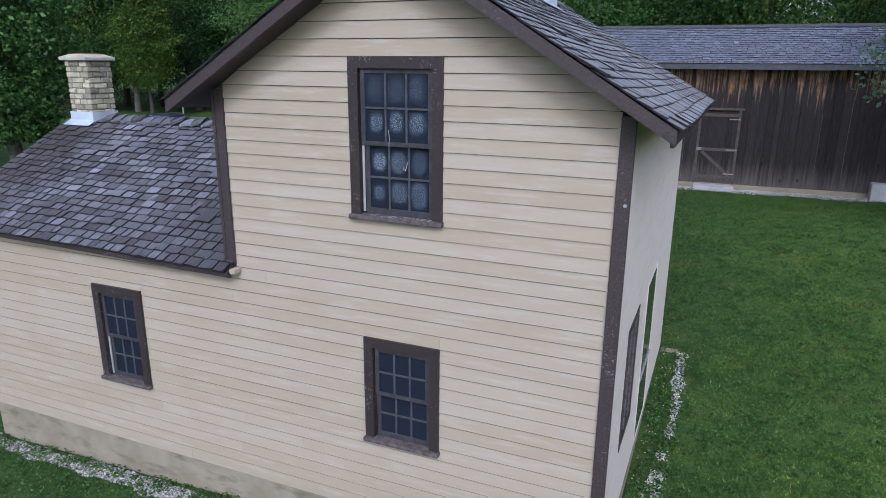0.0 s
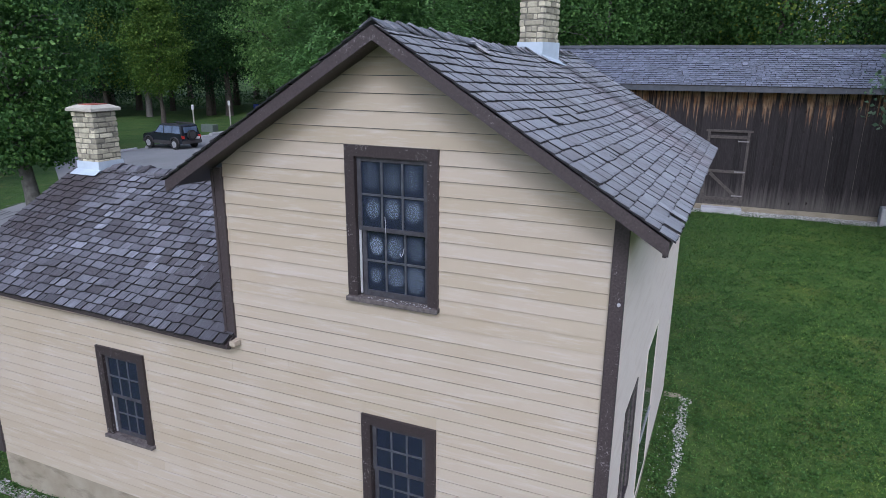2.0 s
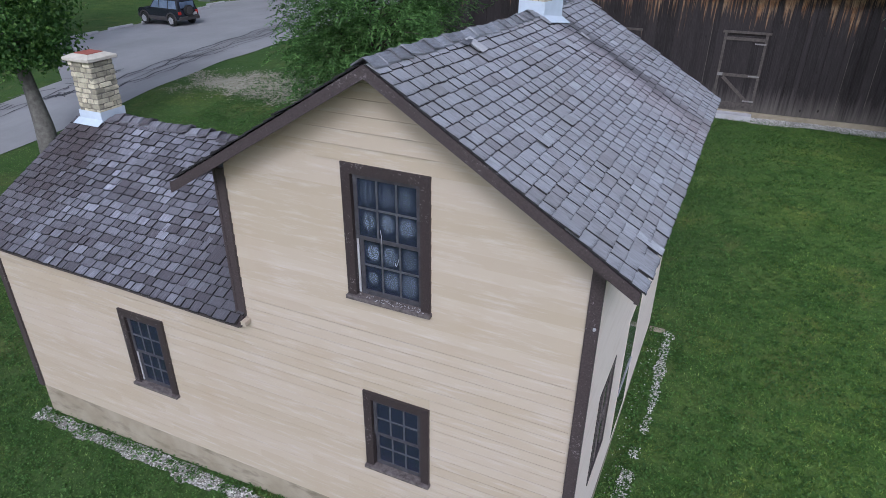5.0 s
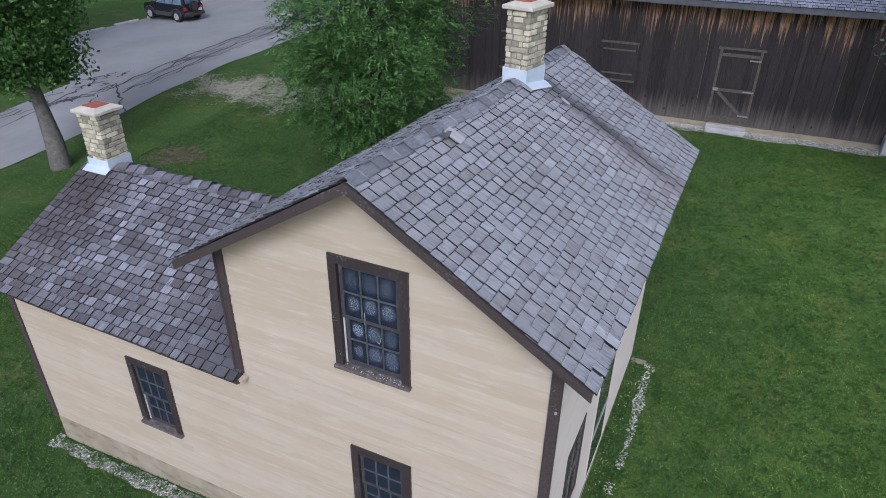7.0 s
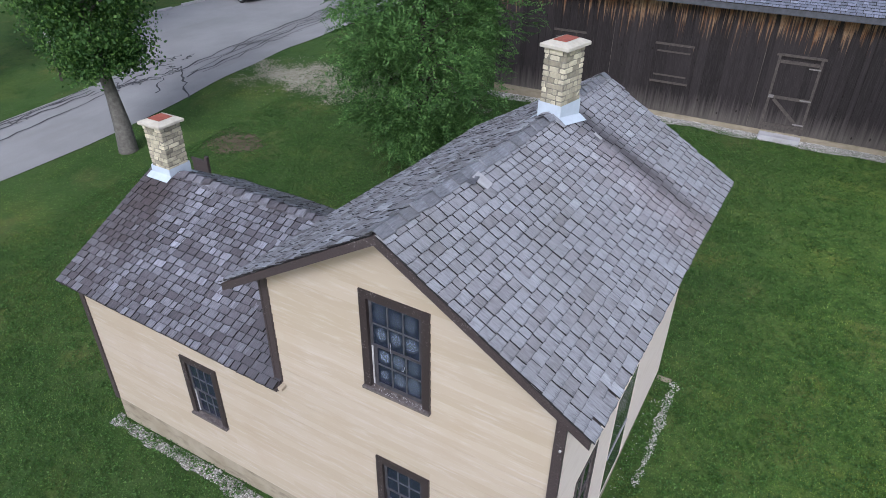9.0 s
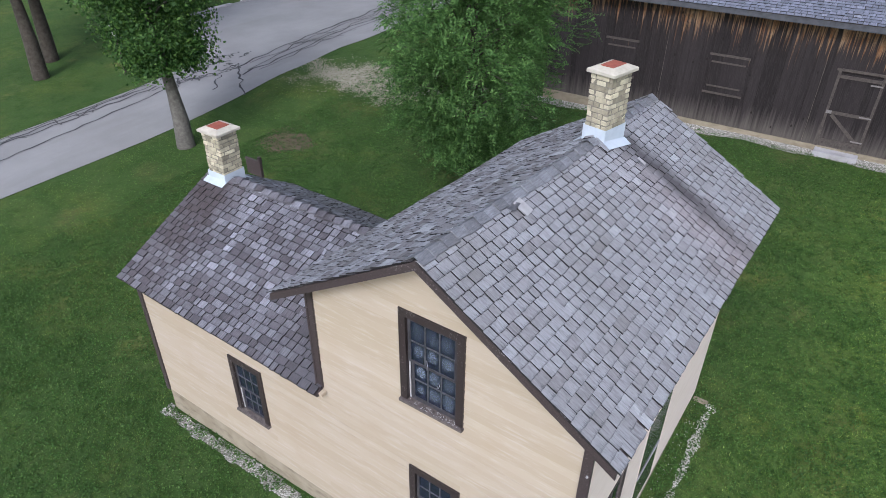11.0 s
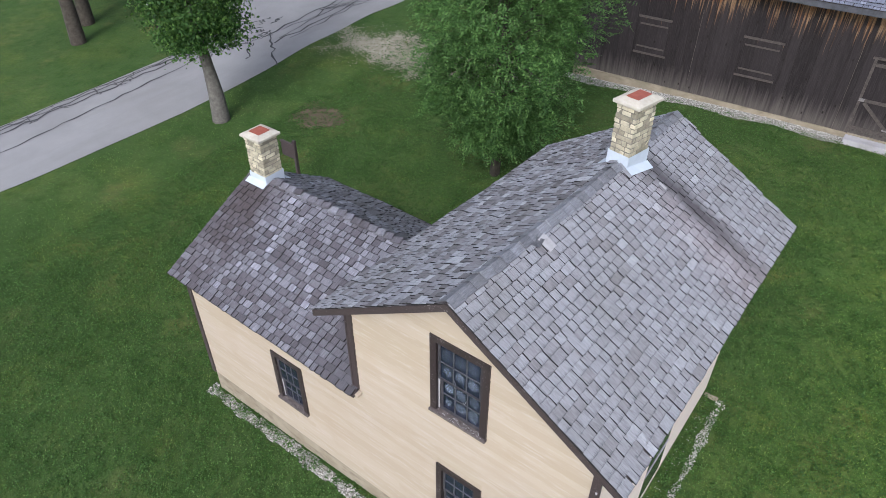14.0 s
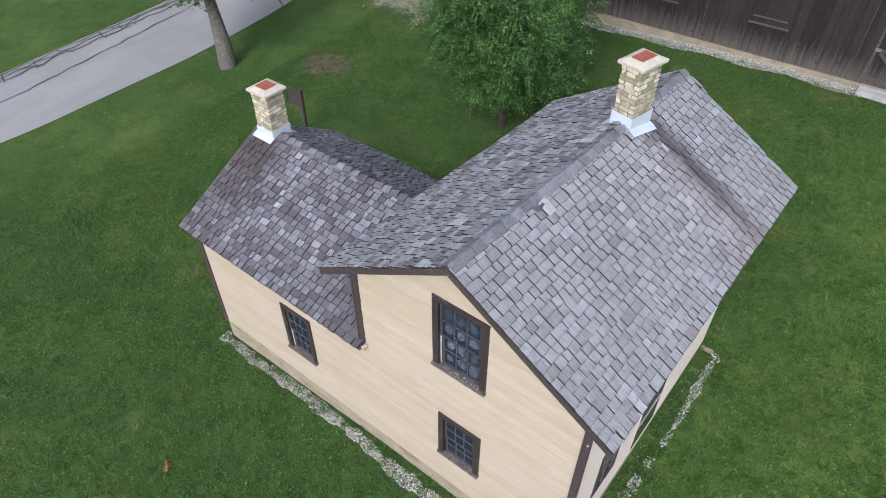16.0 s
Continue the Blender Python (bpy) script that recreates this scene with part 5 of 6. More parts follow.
def unit(v):
    return v / (np.linalg.norm(v, axis=-1, keepdims=True) + 1e-9)


def crown_points(g, clumps, per, radius_at, z0, z1, spread, hollow=0.45, lean=(0, 0), low_thin=1.0):
    """Leaf places in clumps through a crown whose radius varies with height and direction."""
    z = z0 + (z1 - z0) * g.uniform(0, 1, clumps) ** low_thin
    ang = g.uniform(0, 2 * np.pi, clumps)
    f = np.sqrt(g.uniform(hollow**2, 1, clumps))
    wob = 1 + 0.16 * np.sin(3 * ang + z) + 0.12 * np.sin(5 * ang - 1.7 * z)
    r = radius_at((z - z0) / (z1 - z0)) * f * wob
    k = (z - z0)
    c = np.stack([r * np.cos(ang) + lean[0] * k, r * np.sin(ang) + lean[1] * k, z], 1)
    p = np.repeat(c, per, 0) + g.normal(0, 1, (clumps * per, 3)) * np.array([1, 1, 0.6]) * spread
    out = unit(np.repeat(c - [0, 0, (z0 + z1) / 2], per, 0) * [1, 1, 0.5])
    return p, out, c


def wood_bm(g, height, r0, limbs, targets, taper=0.25, lean=(0, 0), sides=9):
    """Tapered trunk with root flare and limbs that reach to some of the targets."""
    bm = bmesh.new()
    n = 9
    pts = [(lean[0] * height * k / n + 0.06 * math.sin(k * 1.3), lean[1] * height * k / n + 0.05 * math.sin(k * 0.9 + 1), height * k / n - (0.35 if k == 0 else 0)) for k in range(n + 1)]
    rad = [r0 * (1.45 if k == 0 else 1.12 if k == 1 else 1 - (1 - taper) * k / n) for k in range(n + 1)]
    pts.insert(1, (pts[0][0], pts[0][1], 0.15))
    rad.insert(1, r0 * 1.3)
    tube(bm, pts, rad, sides)
    for t in targets[:limbs]:
        h = max(height * 0.22, min(t[2] - 0.7 * math.hypot(t[0], t[1]) * 0.6, height * 0.92))
        k = h / height
        a = Vector((lean[0] * h, lean[1] * h, h))
        b = Vector(t)
        mid = a.lerp(b, 0.5) + Vector((0, 0, 0.15 * (b - a).length))
        rr = max(r0 * (1 - (1 - taper) * k) * 0.38, 0.012)
        tube(bm, [a, a.lerp(mid, 0.5) + Vector((0, 0, 0.05)), mid, b], [rr, rr * 0.8, rr * 0.55, rr * 0.2], 6)
    return bm


def make_tree(name, seed, height, trunk_r, z0, z1, radius_at, clumps, per, leaf, aspect, spread, leaf_mat, bark, limbs=18, lean=(0, 0), fronds=False, up=0.35, tags=None, loc=(0, 0, 0), hollow=0.45, extra=None, low_thin=1.0):
    g = np.random.default_rng(seed)
    tree = thing(name, loc, **(tags or {}))
    p, out, c = crown_points(g, clumps, per, radius_at, z0, z1, spread, hollow, lean, low_thin)
    far = c[np.argsort(-np.hypot(c[:, 0], c[:, 1]))][: max(limbs * 4, 1)]
    g.shuffle(far)
    trunk = part("trunk", wood_bm(g, height, trunk_r, limbs, [tuple(v) for v in far], lean=lean), bark, None, smooth=True)
    trunk.parent = tree
    if fronds:
        m = 9
        d = unit(out * [1, 1, 0.2] + g.normal(0, 0.5, p.shape) + [0, 0, -0.25])
        side = unit(np.cross(d, [0, 0, 1.0]))
        nn = unit(np.cross(side, d) + g.normal(0, 0.25, p.shape))
        q, nr = [], []
        for k in range(m):
            t = (k // 2) / 4.0
            sgn = 1 if k % 2 else -1
            q.append(p + d * (t * 0.32) + side * sgn * 0.055 * (1 - 0.3 * t) + [0, 0, -0.10 * 0.32] * np.array([1, 1, 1]) * (t * t))
            nr.append(nn)
        p, nrm = np.concatenate(q), unit(np.concatenate(nr) + g.normal(0, 0.25, (len(p) * m, 3)))
    else:
        nrm = unit(out * 0.6 + g.normal(0, 0.75, p.shape) + [0, 0, up])
    size = leaf * g.uniform(0.65, 1.3, len(p))
    v = leaf_cards(p, nrm, size, aspect, g)
    f = np.arange(len(v)).reshape(-1, 4)
    crown = new("crown", fast_mesh("crown", v, f, leaf_mat))
    crown.parent = tree
    if extra:
        frac, mat2 = extra
        n = int(clumps * frac)
        p2, out2, _ = crown_points(g, n, per, radius_at, z0, z1, spread, 0.75, lean)
        v2 = leaf_cards(p2, unit(out2 + g.normal(0, 0.7, p2.shape) + [0, 0, up]), leaf * g.uniform(0.65, 1.3, len(p2)), aspect, g)
        o = new("yellowed_leaves", fast_mesh("yellowed_leaves", v2, np.arange(len(v2)).reshape(-1, 4), mat2))
        o.parent = tree
    return tree


def ell(r, low=0.55, top=0.25):
    return lambda t: r * (low + (1 - low) * np.sin(np.clip(t * 1.5, 0, 1) * np.pi / 2)) * np.clip(1 - np.maximum(t - 0.55, 0) / 0.45 * (1 - top), 0, 1)


make_tree("roadside_tree", 21, 9.5, 0.265, 3.1, 11.5, ell(2.2, 0.62), 520, 80, 0.128, 0.7, 0.30, LEAF_R, BARK, 26, (-0.045, 0.0),
          tags=dict(label="broad maple with a stout grey trunk beside the road", category="tree"), loc=(-19.85, 8.5, gz(-19.85, 8.5)), hollow=0.3)
# The lawn tree's dark bark puts the crown's shade into the trunk colour.
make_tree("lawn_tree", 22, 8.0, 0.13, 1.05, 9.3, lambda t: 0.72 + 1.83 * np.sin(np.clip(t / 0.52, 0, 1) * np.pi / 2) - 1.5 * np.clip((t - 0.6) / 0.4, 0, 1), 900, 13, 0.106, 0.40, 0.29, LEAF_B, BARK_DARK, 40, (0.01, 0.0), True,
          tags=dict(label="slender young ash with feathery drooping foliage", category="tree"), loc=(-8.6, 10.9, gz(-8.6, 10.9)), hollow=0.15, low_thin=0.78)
make_tree("barnside_tree", 23, 9.0, 0.28, 2.8, 11.0, ell(4.7, 0.88), 480, 40, 0.17, 0.6, 0.34, LEAF_P, BARK, 30,
          tags=dict(label="leafy tree beside the barn with pale tips", category="tree"), loc=(9.5, 15.4, gz(9.5, 15.4)), hollow=0.5)

make_tree("park_maple", 24, 11.0, 0.24, 3.2, 14.5, ell(4.6, 0.7), 420, 60, 0.21, 0.7, 0.5, LEAF_M, BARK_DARK, 24,
          tags=dict(label="bright green maple on the grass beside the road", category="tree"), loc=(-35.0, 43.5, gz(-35.0, 43.5)), hollow=0.35)
make_tree("park_maple", 25, 8.5, 0.2, 3.0, 11.5, ell(2.7, 0.6), 260, 60, 0.21, 0.7, 0.45, LEAF_G, BARK_DARK, 18,
          tags=dict(label="small maple turning yellow before the woods", category="tree"), loc=(-50.0, 43.0, gz(-50.0, 43.0)), hollow=0.35)

WOODS = []
for k, (h, r0, z0, rad, mat, bark, n, ex) in enumerate((
        (17, 0.32, 4.5, 5.2, LEAF_C, BARK_DARK, 300, None), (19, 0.30, 5.5, 4.8, LEAF_A, BARK_DARK, 300, (0.10, LEAF_Y)), (15, 0.26, 3.6, 4.6, LEAF_A, BARK, 280, None),
        (20, 0.35, 3.2, 4.4, LEAF_D, BARK_DARK, 320, None), (16, 0.26, 4.2, 4.2, LEAF_C, BARK_DARK, 260, (0.22, LEAF_Y)))):
    WOODS.append(make_tree("wood_tree", 40 + k, h * 0.86, r0, z0, h, ell(rad, 0.6, 0.15) if mat is not LEAF_D else (lambda t: 4.4 * (1.02 - t)), int(n * 1.15), 72, 0.21, 0.8, 0.85, mat, bark, 14,
                           tags=dict(label="tall dark woodland tree at the edge of the park", category="tree", group="woodland trees"), loc=(-60 - 9 * k, 60 + 4 * k, -0.3), hollow=0.25, extra=ex))
_r = random.Random(5)
spots = []
for k in range(15):
    t = k / 14
    spots.append((-82 + 60 * t + _r.uniform(-2, 2), 34 + 34 * t + _r.uniform(-2.5, 2.5), 0.95))
for k in range(18):
    t = k / 17
    spots.append((-98 + 84 * t + _r.uniform(-2, 2), 46 + 38 * t + _r.uniform(-3, 3), 1.05))
for k in range(18):
    t = k / 17
    spots.append((-120 + 115 * t + _r.uniform(-3, 3), 62 + 46 * t + _r.uniform(-3, 3), 1.25))
for k in range(15):
    spots.append((-16 + 5.0 * k + _r.uniform(-1.5, 1.5), 33 + _r.uniform(-2, 4) + 0.1 * k, 0.8))
for k in range(14):
    spots.append((-22 + 6.0 * k + _r.uniform(-2, 2), 45 + _r.uniform(-3, 3), 1.0))
for x, y, s in spots:
    src = WOODS[_r.choice((0, 0, 1, 2, 3, 3, 4))] if y > 38 or x < -30 else WOODS[_r.choice((2, 2, 2, 1))]
    s *= _r.uniform(0.88, 1.15)
    src.scale = (s, s, s)
    copy_thing(src, pose(x, y, gz(x, y) - 0.1, 0, 0, _r.uniform(0, 360)))
    src.scale = (1, 1, 1)
for src, (x, y) in zip(WOODS, ((-70, 44), (-52, 52), (-44, 57), (-62, 47), (-33, 64))):
    src.location = (x, y, gz(x, y) - 0.1)
_t = WOODS[1]
for x, y in ((-33.4, 10.0), (-35.6, 11.8)):
    copy_thing(_t, pose(x, y, gz(x, y) - 0.05, 0, 0, 40 * y))

# undergrowth at the wood's edge
def undergrowth():
    g = np.random.default_rng(9)
    n = 900
    t = g.uniform(0, 1, n)
    x = np.where(g.uniform(size=n) < 0.5, -88 + 70 * t, -20 + 70 * t) + g.normal(0, 2.5, n)
    y = np.where(x < -19, 48 + 34 * np.clip((x + 88) / 70, 0, 1), 30) + g.normal(0, 2.2, n) + 4
    c = np.stack([x, y, ground(x, y) + g.uniform(0.2, 1.7, n)], 1)
    p = np.repeat(c, 40, 0) + g.normal(0, 0.55, (n * 40, 3)) * [1, 1, 0.7]
    v = leaf_cards(p, unit(g.normal(0, 0.7, p.shape) + [0, 0, 0.6]), 0.2 * g.uniform(0.6, 1.3, len(p)), 0.7, g)
    return fast_mesh("undergrowth", v, np.arange(len(v)).reshape(-1, 4), LEAF_C)


tagged(new("undergrowth", undergrowth()), "dense green bushes at the foot of the woods", "bushes", kind="stuff")


# ---- grass and gravel ----
def outside_house(x, y):
    return ~((x > -8.95) & (x < SX + 0.03 + SK * y) & (y > 0.0) & (y < np.where(x > -4.3, 6.28, 4.28)))


def on_gravel(x, y):
    """The stone strips along the house and the barn."""
    front = (np.abs(y + 0.13 + 0.17 * np.clip((x + 6) / 3, 0, 1) + 0.02 * np.sin(3 * x)) < 0.125 + 0.018 * np.sin(1.7 * x) + 0.022 * np.sin(5.3 * x) + 0.02 * np.sin(11.7 * x)) & (x > -9.1) & (x < 0.3)
    half = np.where(y > 3.3, 0.062 + 0.02 * np.sin(2.6 * y + 1) + 0.02 * np.sin(9.3 * y), np.where((y > 2.75) & (y < 3.0), 0.06, np.where(y < 2.5, 0.08 + 0.035 * np.sin(4 * y) + 0.02 * np.sin(11 * y), -1)))
    bend = 0.40 + 0.035 * np.clip(y - 2, 0, 4) + 0.03 * np.sin(2 * y) - 0.10 * np.clip(y - 5.5, 0, 1) ** 2
    ragged = 0.035 * np.sin(61 * x + 3 * np.sin(37 * y)) * np.sin(53 * y + 2 * np.sin(41 * x))
    side = (np.abs(x - bend) + ragged < half) & (y > -0.3) & (y < 6.12)
    side |= (np.abs(y - 6.02 + 0.3 * np.clip(x - 0.5, 0, 1)) + ragged < 0.06) & (x > 0.40) & (x < 0.62)
    strip_b = (y > by(x) - 0.62 + 0.08 * np.sin(2.3 * x)) & (y < by(x) - 0.06) & (x > BX0 - 0.3)
    return front | side | strip_b


def grass_blades():
    g = np.random.default_rng(12)
    n = 900000
    x, y = g.uniform(-21.6, 11, n), g.uniform(-7.5, 19, n)
    near = g.uniform(size=n) < np.clip(1.25 - 0.045 * np.hypot(x + 2, y + 1), 0.25, 1)
    lush = 0.5 + 0.5 * np.sin(1.3 * x + 2 * np.sin(0.7 * y)) * np.sin(1.1 * y + 1.5 * np.sin(0.9 * x))
    ok = near & outside_house(x, y) & ~on_gravel(x, y) & (g.uniform(size=n) < 0.45 + 0.55 * lush) & (y < by(x) - 0.1)
    x, y, lush = x[ok], y[ok], lush[ok]
    n = len(x)
    z = ground(x, y)
    edge = np.exp(-np.minimum(np.abs(y + 0.05), np.abs(x - 0.3)) * 6) * ((y < 0.2) | (x > 0))
    h = g.uniform(0.02, 0.05, n) * (0.75 + 0.6 * lush) * (1 + 0.7 * edge)
    a = g.uniform(0, 2 * np.pi, n)
    w = g.uniform(0.006, 0.013, n)
    lean = g.normal(0, 0.65, (n, 2)) * h[:, None]
    s = np.stack([np.cos(a) * w, np.sin(a) * w, 0 * a], 1)
    p = np.stack([x, y, z - 0.004], 1)
    tip = p + np.stack([lean[:, 0], lean[:, 1], h], 1)
    v = np.stack([p - s, p + s, tip], 1).reshape(-1, 3)
    return fast_mesh("grass", v, np.arange(len(v)).reshape(-1, 3), BLADE)


tagged(new("grass", grass_blades()), "short uneven mown grass with clover", "grass", kind="stuff")


def weeds():
    """Broad-leaved plants among the grass and at the foot of the walls."""
    g = np.random.default_rng(14)
    n = 52000
    x, y = g.uniform(-18, 10, n), g.uniform(-7, 18.5, n)
    k = 220
    x[:k], y[:k] = g.uniform(-9, 0.2, k), -0.03 - np.abs(g.normal(0, 0.10, k))
    x[k:2 * k], y[k:2 * k] = 0.18 + np.abs(g.normal(0, 0.22, k)), g.uniform(0.2, 6.0, k)
    ok = outside_house(x, y) & (y < by(x) - 0.2)
    x, y = x[ok], y[ok]
    n = len(x)
    c = np.stack([x, y, ground(x, y) + 0.02], 1)
    m = 7
    p = np.repeat(c, m, 0) + g.normal(0, 0.045, (n * m, 3)) * [1, 1, 0.35] + [0, 0, 0.025]
    v = leaf_cards(p, unit(g.normal(0, 0.45, p.shape) + [0, 0, 0.9]), g.uniform(0.02, 0.058, len(p)), 0.7, g)
    return fast_mesh("weeds", v, np.arange(len(v)).reshape(-1, 4), CLOVER)


tagged(new("weeds", weeds()), "low broad-leaved weeds and clover in the lawn", "weeds", kind="stuff")


def pebbles():
    g = np.random.default_rng(15)
    n = 120000
    x, y = g.uniform(-9.3, 1.0, n), g.uniform(-0.6, 6.3, n)
    nb = 26000
    xb = g.uniform(BX0 - 0.2, 8, nb)
    yb = by(xb) - g.uniform(0.05, 0.75, nb)
    ns = 13000
    x, y = np.concatenate([x, xb, g.uniform(0.2, 0.75, ns)]), np.concatenate([y, yb, g.uniform(-0.3, 6.2, ns)])
    ok = on_gravel(x, y) & outside_house(x, y)
    keep = g.uniform(size=len(x)) < np.where(y > 15, 0.5, np.where(x > 0.2, 0.62 + 0.3 * np.sin(23 * x + 5 * y) * np.sin(19 * y), 0.95))
    x, y = x[ok & keep], y[ok & keep]
    stray = 130
    ys = g.uniform(0.4, 6.0, stray)
    x, y = np.concatenate([x, SX + SK * ys + 0.06 + np.abs(g.normal(0, 0.16, stray))]), np.concatenate([y, ys])
    n = len(x)
    r = g.uniform(0.009, 0.022, n) * np.where((x > 0.05) & (y < 7), 0.82, 1.0)
    base = np.array([(1, 0, 0), (-1, 0, 0), (0, 1, 0), (0, -1, 0), (0, 0, 0.8), (0, 0, -0.8)], float)
    tri = np.array([(0, 2, 4), (2, 1, 4), (1, 3, 4), (3, 0, 4), (2, 0, 5), (1, 2, 5), (3, 1, 5), (0, 3, 5)])
    v = base[None] * r[:, None, None] * g.uniform(0.6, 1.3, (n, 6, 1))
    a = g.uniform(0, 6.28, n)
    ca, sa = np.cos(a)[:, None], np.sin(a)[:, None]
    v = np.stack([v[..., 0] * ca - v[..., 1] * sa, v[..., 0] * sa + v[..., 1] * ca, v[..., 2]], -1)
    v += np.stack([x, y, ground(x, y) + r * 0.5 + 0.01], 1)[:, None]
    f = tri[None] + (np.arange(n) * 6)[:, None, None]
    return fast_mesh("gravel", v.reshape(-1, 3), f.reshape(-1, 3), STONE)


tagged(new("gravel", pebbles()), "pale limestone gravel strip along the walls", "gravel", kind="stuff")
_bed = lambda x, y: on_gravel(x, y) & outside_house(x, y) & ((x < 0.2) | (y > 15))
tagged(sheet("gravel_bed", np.arange(-9.3, 1.0, 0.05), np.arange(-0.6, 6.3, 0.05), 0.012, GRAVEL_BED, _bed), "gritty bed under the gravel", "gravel", kind="structure")
tagged(sheet("barn_gravel_bed", np.arange(BX0 - 0.2, 8, 0.08), np.arange(17.8, 19.4, 0.08), 0.012, GRAVEL_BED, _bed), "gritty bed under the barn gravel", "gravel", kind="structure")
tagged(part("downspout_block", boxes((0.13, 6.05, gz(0.4, 6.1) - 0.05, 0.42, 6.17, gz(0.4, 6.1) + 0.035), bevel=0.012), CONCRETE), "small tan concrete splash block at the corner", "block")

# ---- things in the park ----
CARPAINT = m_simple("dark_navy_car_paint", (0.010, 0.012, 0.018), (0.014, 0.016, 0.024), 3, 0.22, 0.0, 0.0, 0.6)
CLAD = m_simple("grey_plastic_cladding", (0.034, 0.030, 0.031), (0.052, 0.047, 0.048), 20, 0.6)
RUBBER = m_simple("tyre_rubber", (0.012, 0.012, 0.012), (0.022, 0.022, 0.022), 20, 0.85)
ALLOY = m_simple("alloy_rim", (0.30, 0.30, 0.32), (0.42, 0.42, 0.44), 10, 0.4, 0.3, 0.05)
# Opaque glass; the blue of the reflected sky is put into its colour.
CARGLASS = m_simple("sky_blue_car_glass", (0.05, 0.075, 0.13), (0.12, 0.16, 0.24), 2, 0.08, 0.0, 0.0, 0.8)
REDLAMP = m_simple("red_lamp_lens", (0.30, 0.015, 0.012), (0.40, 0.03, 0.02), 20, 0.2)
WHITEPLATE = m_simple("white_plate", (0.4, 0.4, 0.4), (0.5, 0.5, 0.5), 10, 0.5)


def prof(bm, pts, y0, y1):
    """A side outline (x, z) carried from y0 to y1."""
    a = [bm.verts.new((x, y0, z)) for x, z in pts]
    b = [bm.verts.new((x, y1, z)) for x, z in pts]
    bm.faces.new(a)
    bm.faces.new(b[::-1])
    for i in range(len(pts)):
        j = (i + 1) % len(pts)
        bm.faces.new((a[i], b[i], b[j], a[j]))
    return a + b


def suv(loc, turn):
    car = thing("car", (0, 0, 0), label="dark navy four-wheel-drive car parked in the bay", category="car")
    bm = bmesh.new()
    low = [(1.94, 0.48), (2.0, 0.68), (1.97, 0.92), (1.86, 1.04), (0.92, 1.12), (-2.0, 1.12), (-2.08, 1.0), (-2.1, 0.52), (-1.9, 0.45), (1.8, 0.45)]
    prof(bm, low, -0.88, 0.88)
    bmesh.ops.bevel(bm, geom=[e for e in bm.edges], offset=0.035, segments=2, affect="EDGES")
    P = lambda n, b, m, par=car, lab="": part(n, b, m, par, lab)
    body = P("body", bm, CARPAINT)
    bm = bmesh.new()
    v = prof(bm, [(0.90, 1.09), (0.34, 1.72), (0.1, 1.79), (-1.78, 1.78), (-1.94, 1.69), (-2.03, 1.10)], -0.82, 0.82)
    for p in v:
        p.co.y *= 1.0 - 0.14 * (p.co.z - 1.05) / 0.65
    bmesh.ops.bevel(bm, geom=[e for e in bm.edges], offset=0.04, segments=2, affect="EDGES")
    P("cabin", bm, CARPAINT)
    for s in (-1, 1):
        for x0, x1, x2, x3 in ((0.70, -0.12, -0.12, 0.24), (-0.20, -0.98, -0.98, -0.20), (-1.06, -1.82, -1.74, -1.06)):
            bm = bmesh.new()
            q = [(x0, 1.16), (x1, 1.16), (x2, 1.66), (x3, 1.66)]
            yy = lambda z: s * (0.82 * (1.0 - 0.14 * (z - 1.05) / 0.65) + 0.006)
            f = [bm.verts.new((x, yy(z), z)) for x, z in q]
            k = [bm.verts.new((x, yy(z) - s * 0.02, z)) for x, z in q]
            bm.faces.new(f)
            for i in range(4):
                bm.faces.new((f[i], k[i], k[(i + 1) % 4], f[(i + 1) % 4]))
            P("side_window", bm, CARGLASS)
        P("cladding", boxes((-0.86, s * 0.875 - 0.02, 0.36, 0.86, s * 0.875 + 0.03, 0.62), bevel=0.012), CLAD)
        P("mirror", boxes((0.62, s * 0.95 - 0.09, 1.08, 0.74, s * 0.95 + 0.09, 1.24), bevel=0.03), CARPAINT)
        P("tail_lamp", boxes((-2.11, s * 0.74 - 0.09, 0.80, -2.0, s * 0.74 + 0.13, 1.02), bevel=0.015), REDLAMP, car, "red tail lamp")
        P("headlamp", boxes((1.90, s * 0.66 - 0.12, 0.76, 2.01, s * 0.66 + 0.12, 0.94), bevel=0.03), ALLOY)
        P("roof_rail", boxes((-1.6, s * 0.60 - 0.02, 1.79, 0.05, s * 0.60 + 0.02, 1.85), bevel=0.008), CLAD)
        for x in (1.36, -1.31):
            bm = bmesh.new()
            ring = [(r * math.cos(a), r * math.sin(a)) for r, aa in ((0.50, range(0, 181, 15)), (0.41, range(180, -1, -15))) for a in (math.radians(d) for d in aa)]
            prism(bm, [(x + p, s * 0.87, 0.42 + q) for p, q in ring], depth=(0, s * 0.06, 0))
            P("wheel_arch", bm, CLAD, car, "grey plastic wheel arch")
            bm = bmesh.new()
            bmesh.ops.create_cone(bm, cap_ends=True, segments=28, radius1=0.385, radius2=0.385, depth=0.24, matrix=pose(x, s * 0.835, 0.385, 90))
            bmesh.ops.bevel(bm, geom=[e for e in bm.edges if len(e.link_faces) == 2 and abs(e.calc_face_angle()) > 1.0], offset=0.05, segments=2, affect="EDGES")
            w = P("wheel", bm, RUBBER)
            bm = bmesh.new()
            bmesh.ops.create_cone(bm, cap_ends=True, segments=24, radius1=0.225, radius2=0.215, depth=0.03, matrix=pose(x, s * 0.955, 0.385, 90))
            for k in range(5):
                box(bm, -0.03, -0.012, 0.02, 0.03, 0.012, 0.235, pose(x, s * 0.965, 0.385, 0, 72 * k + 10, 0))
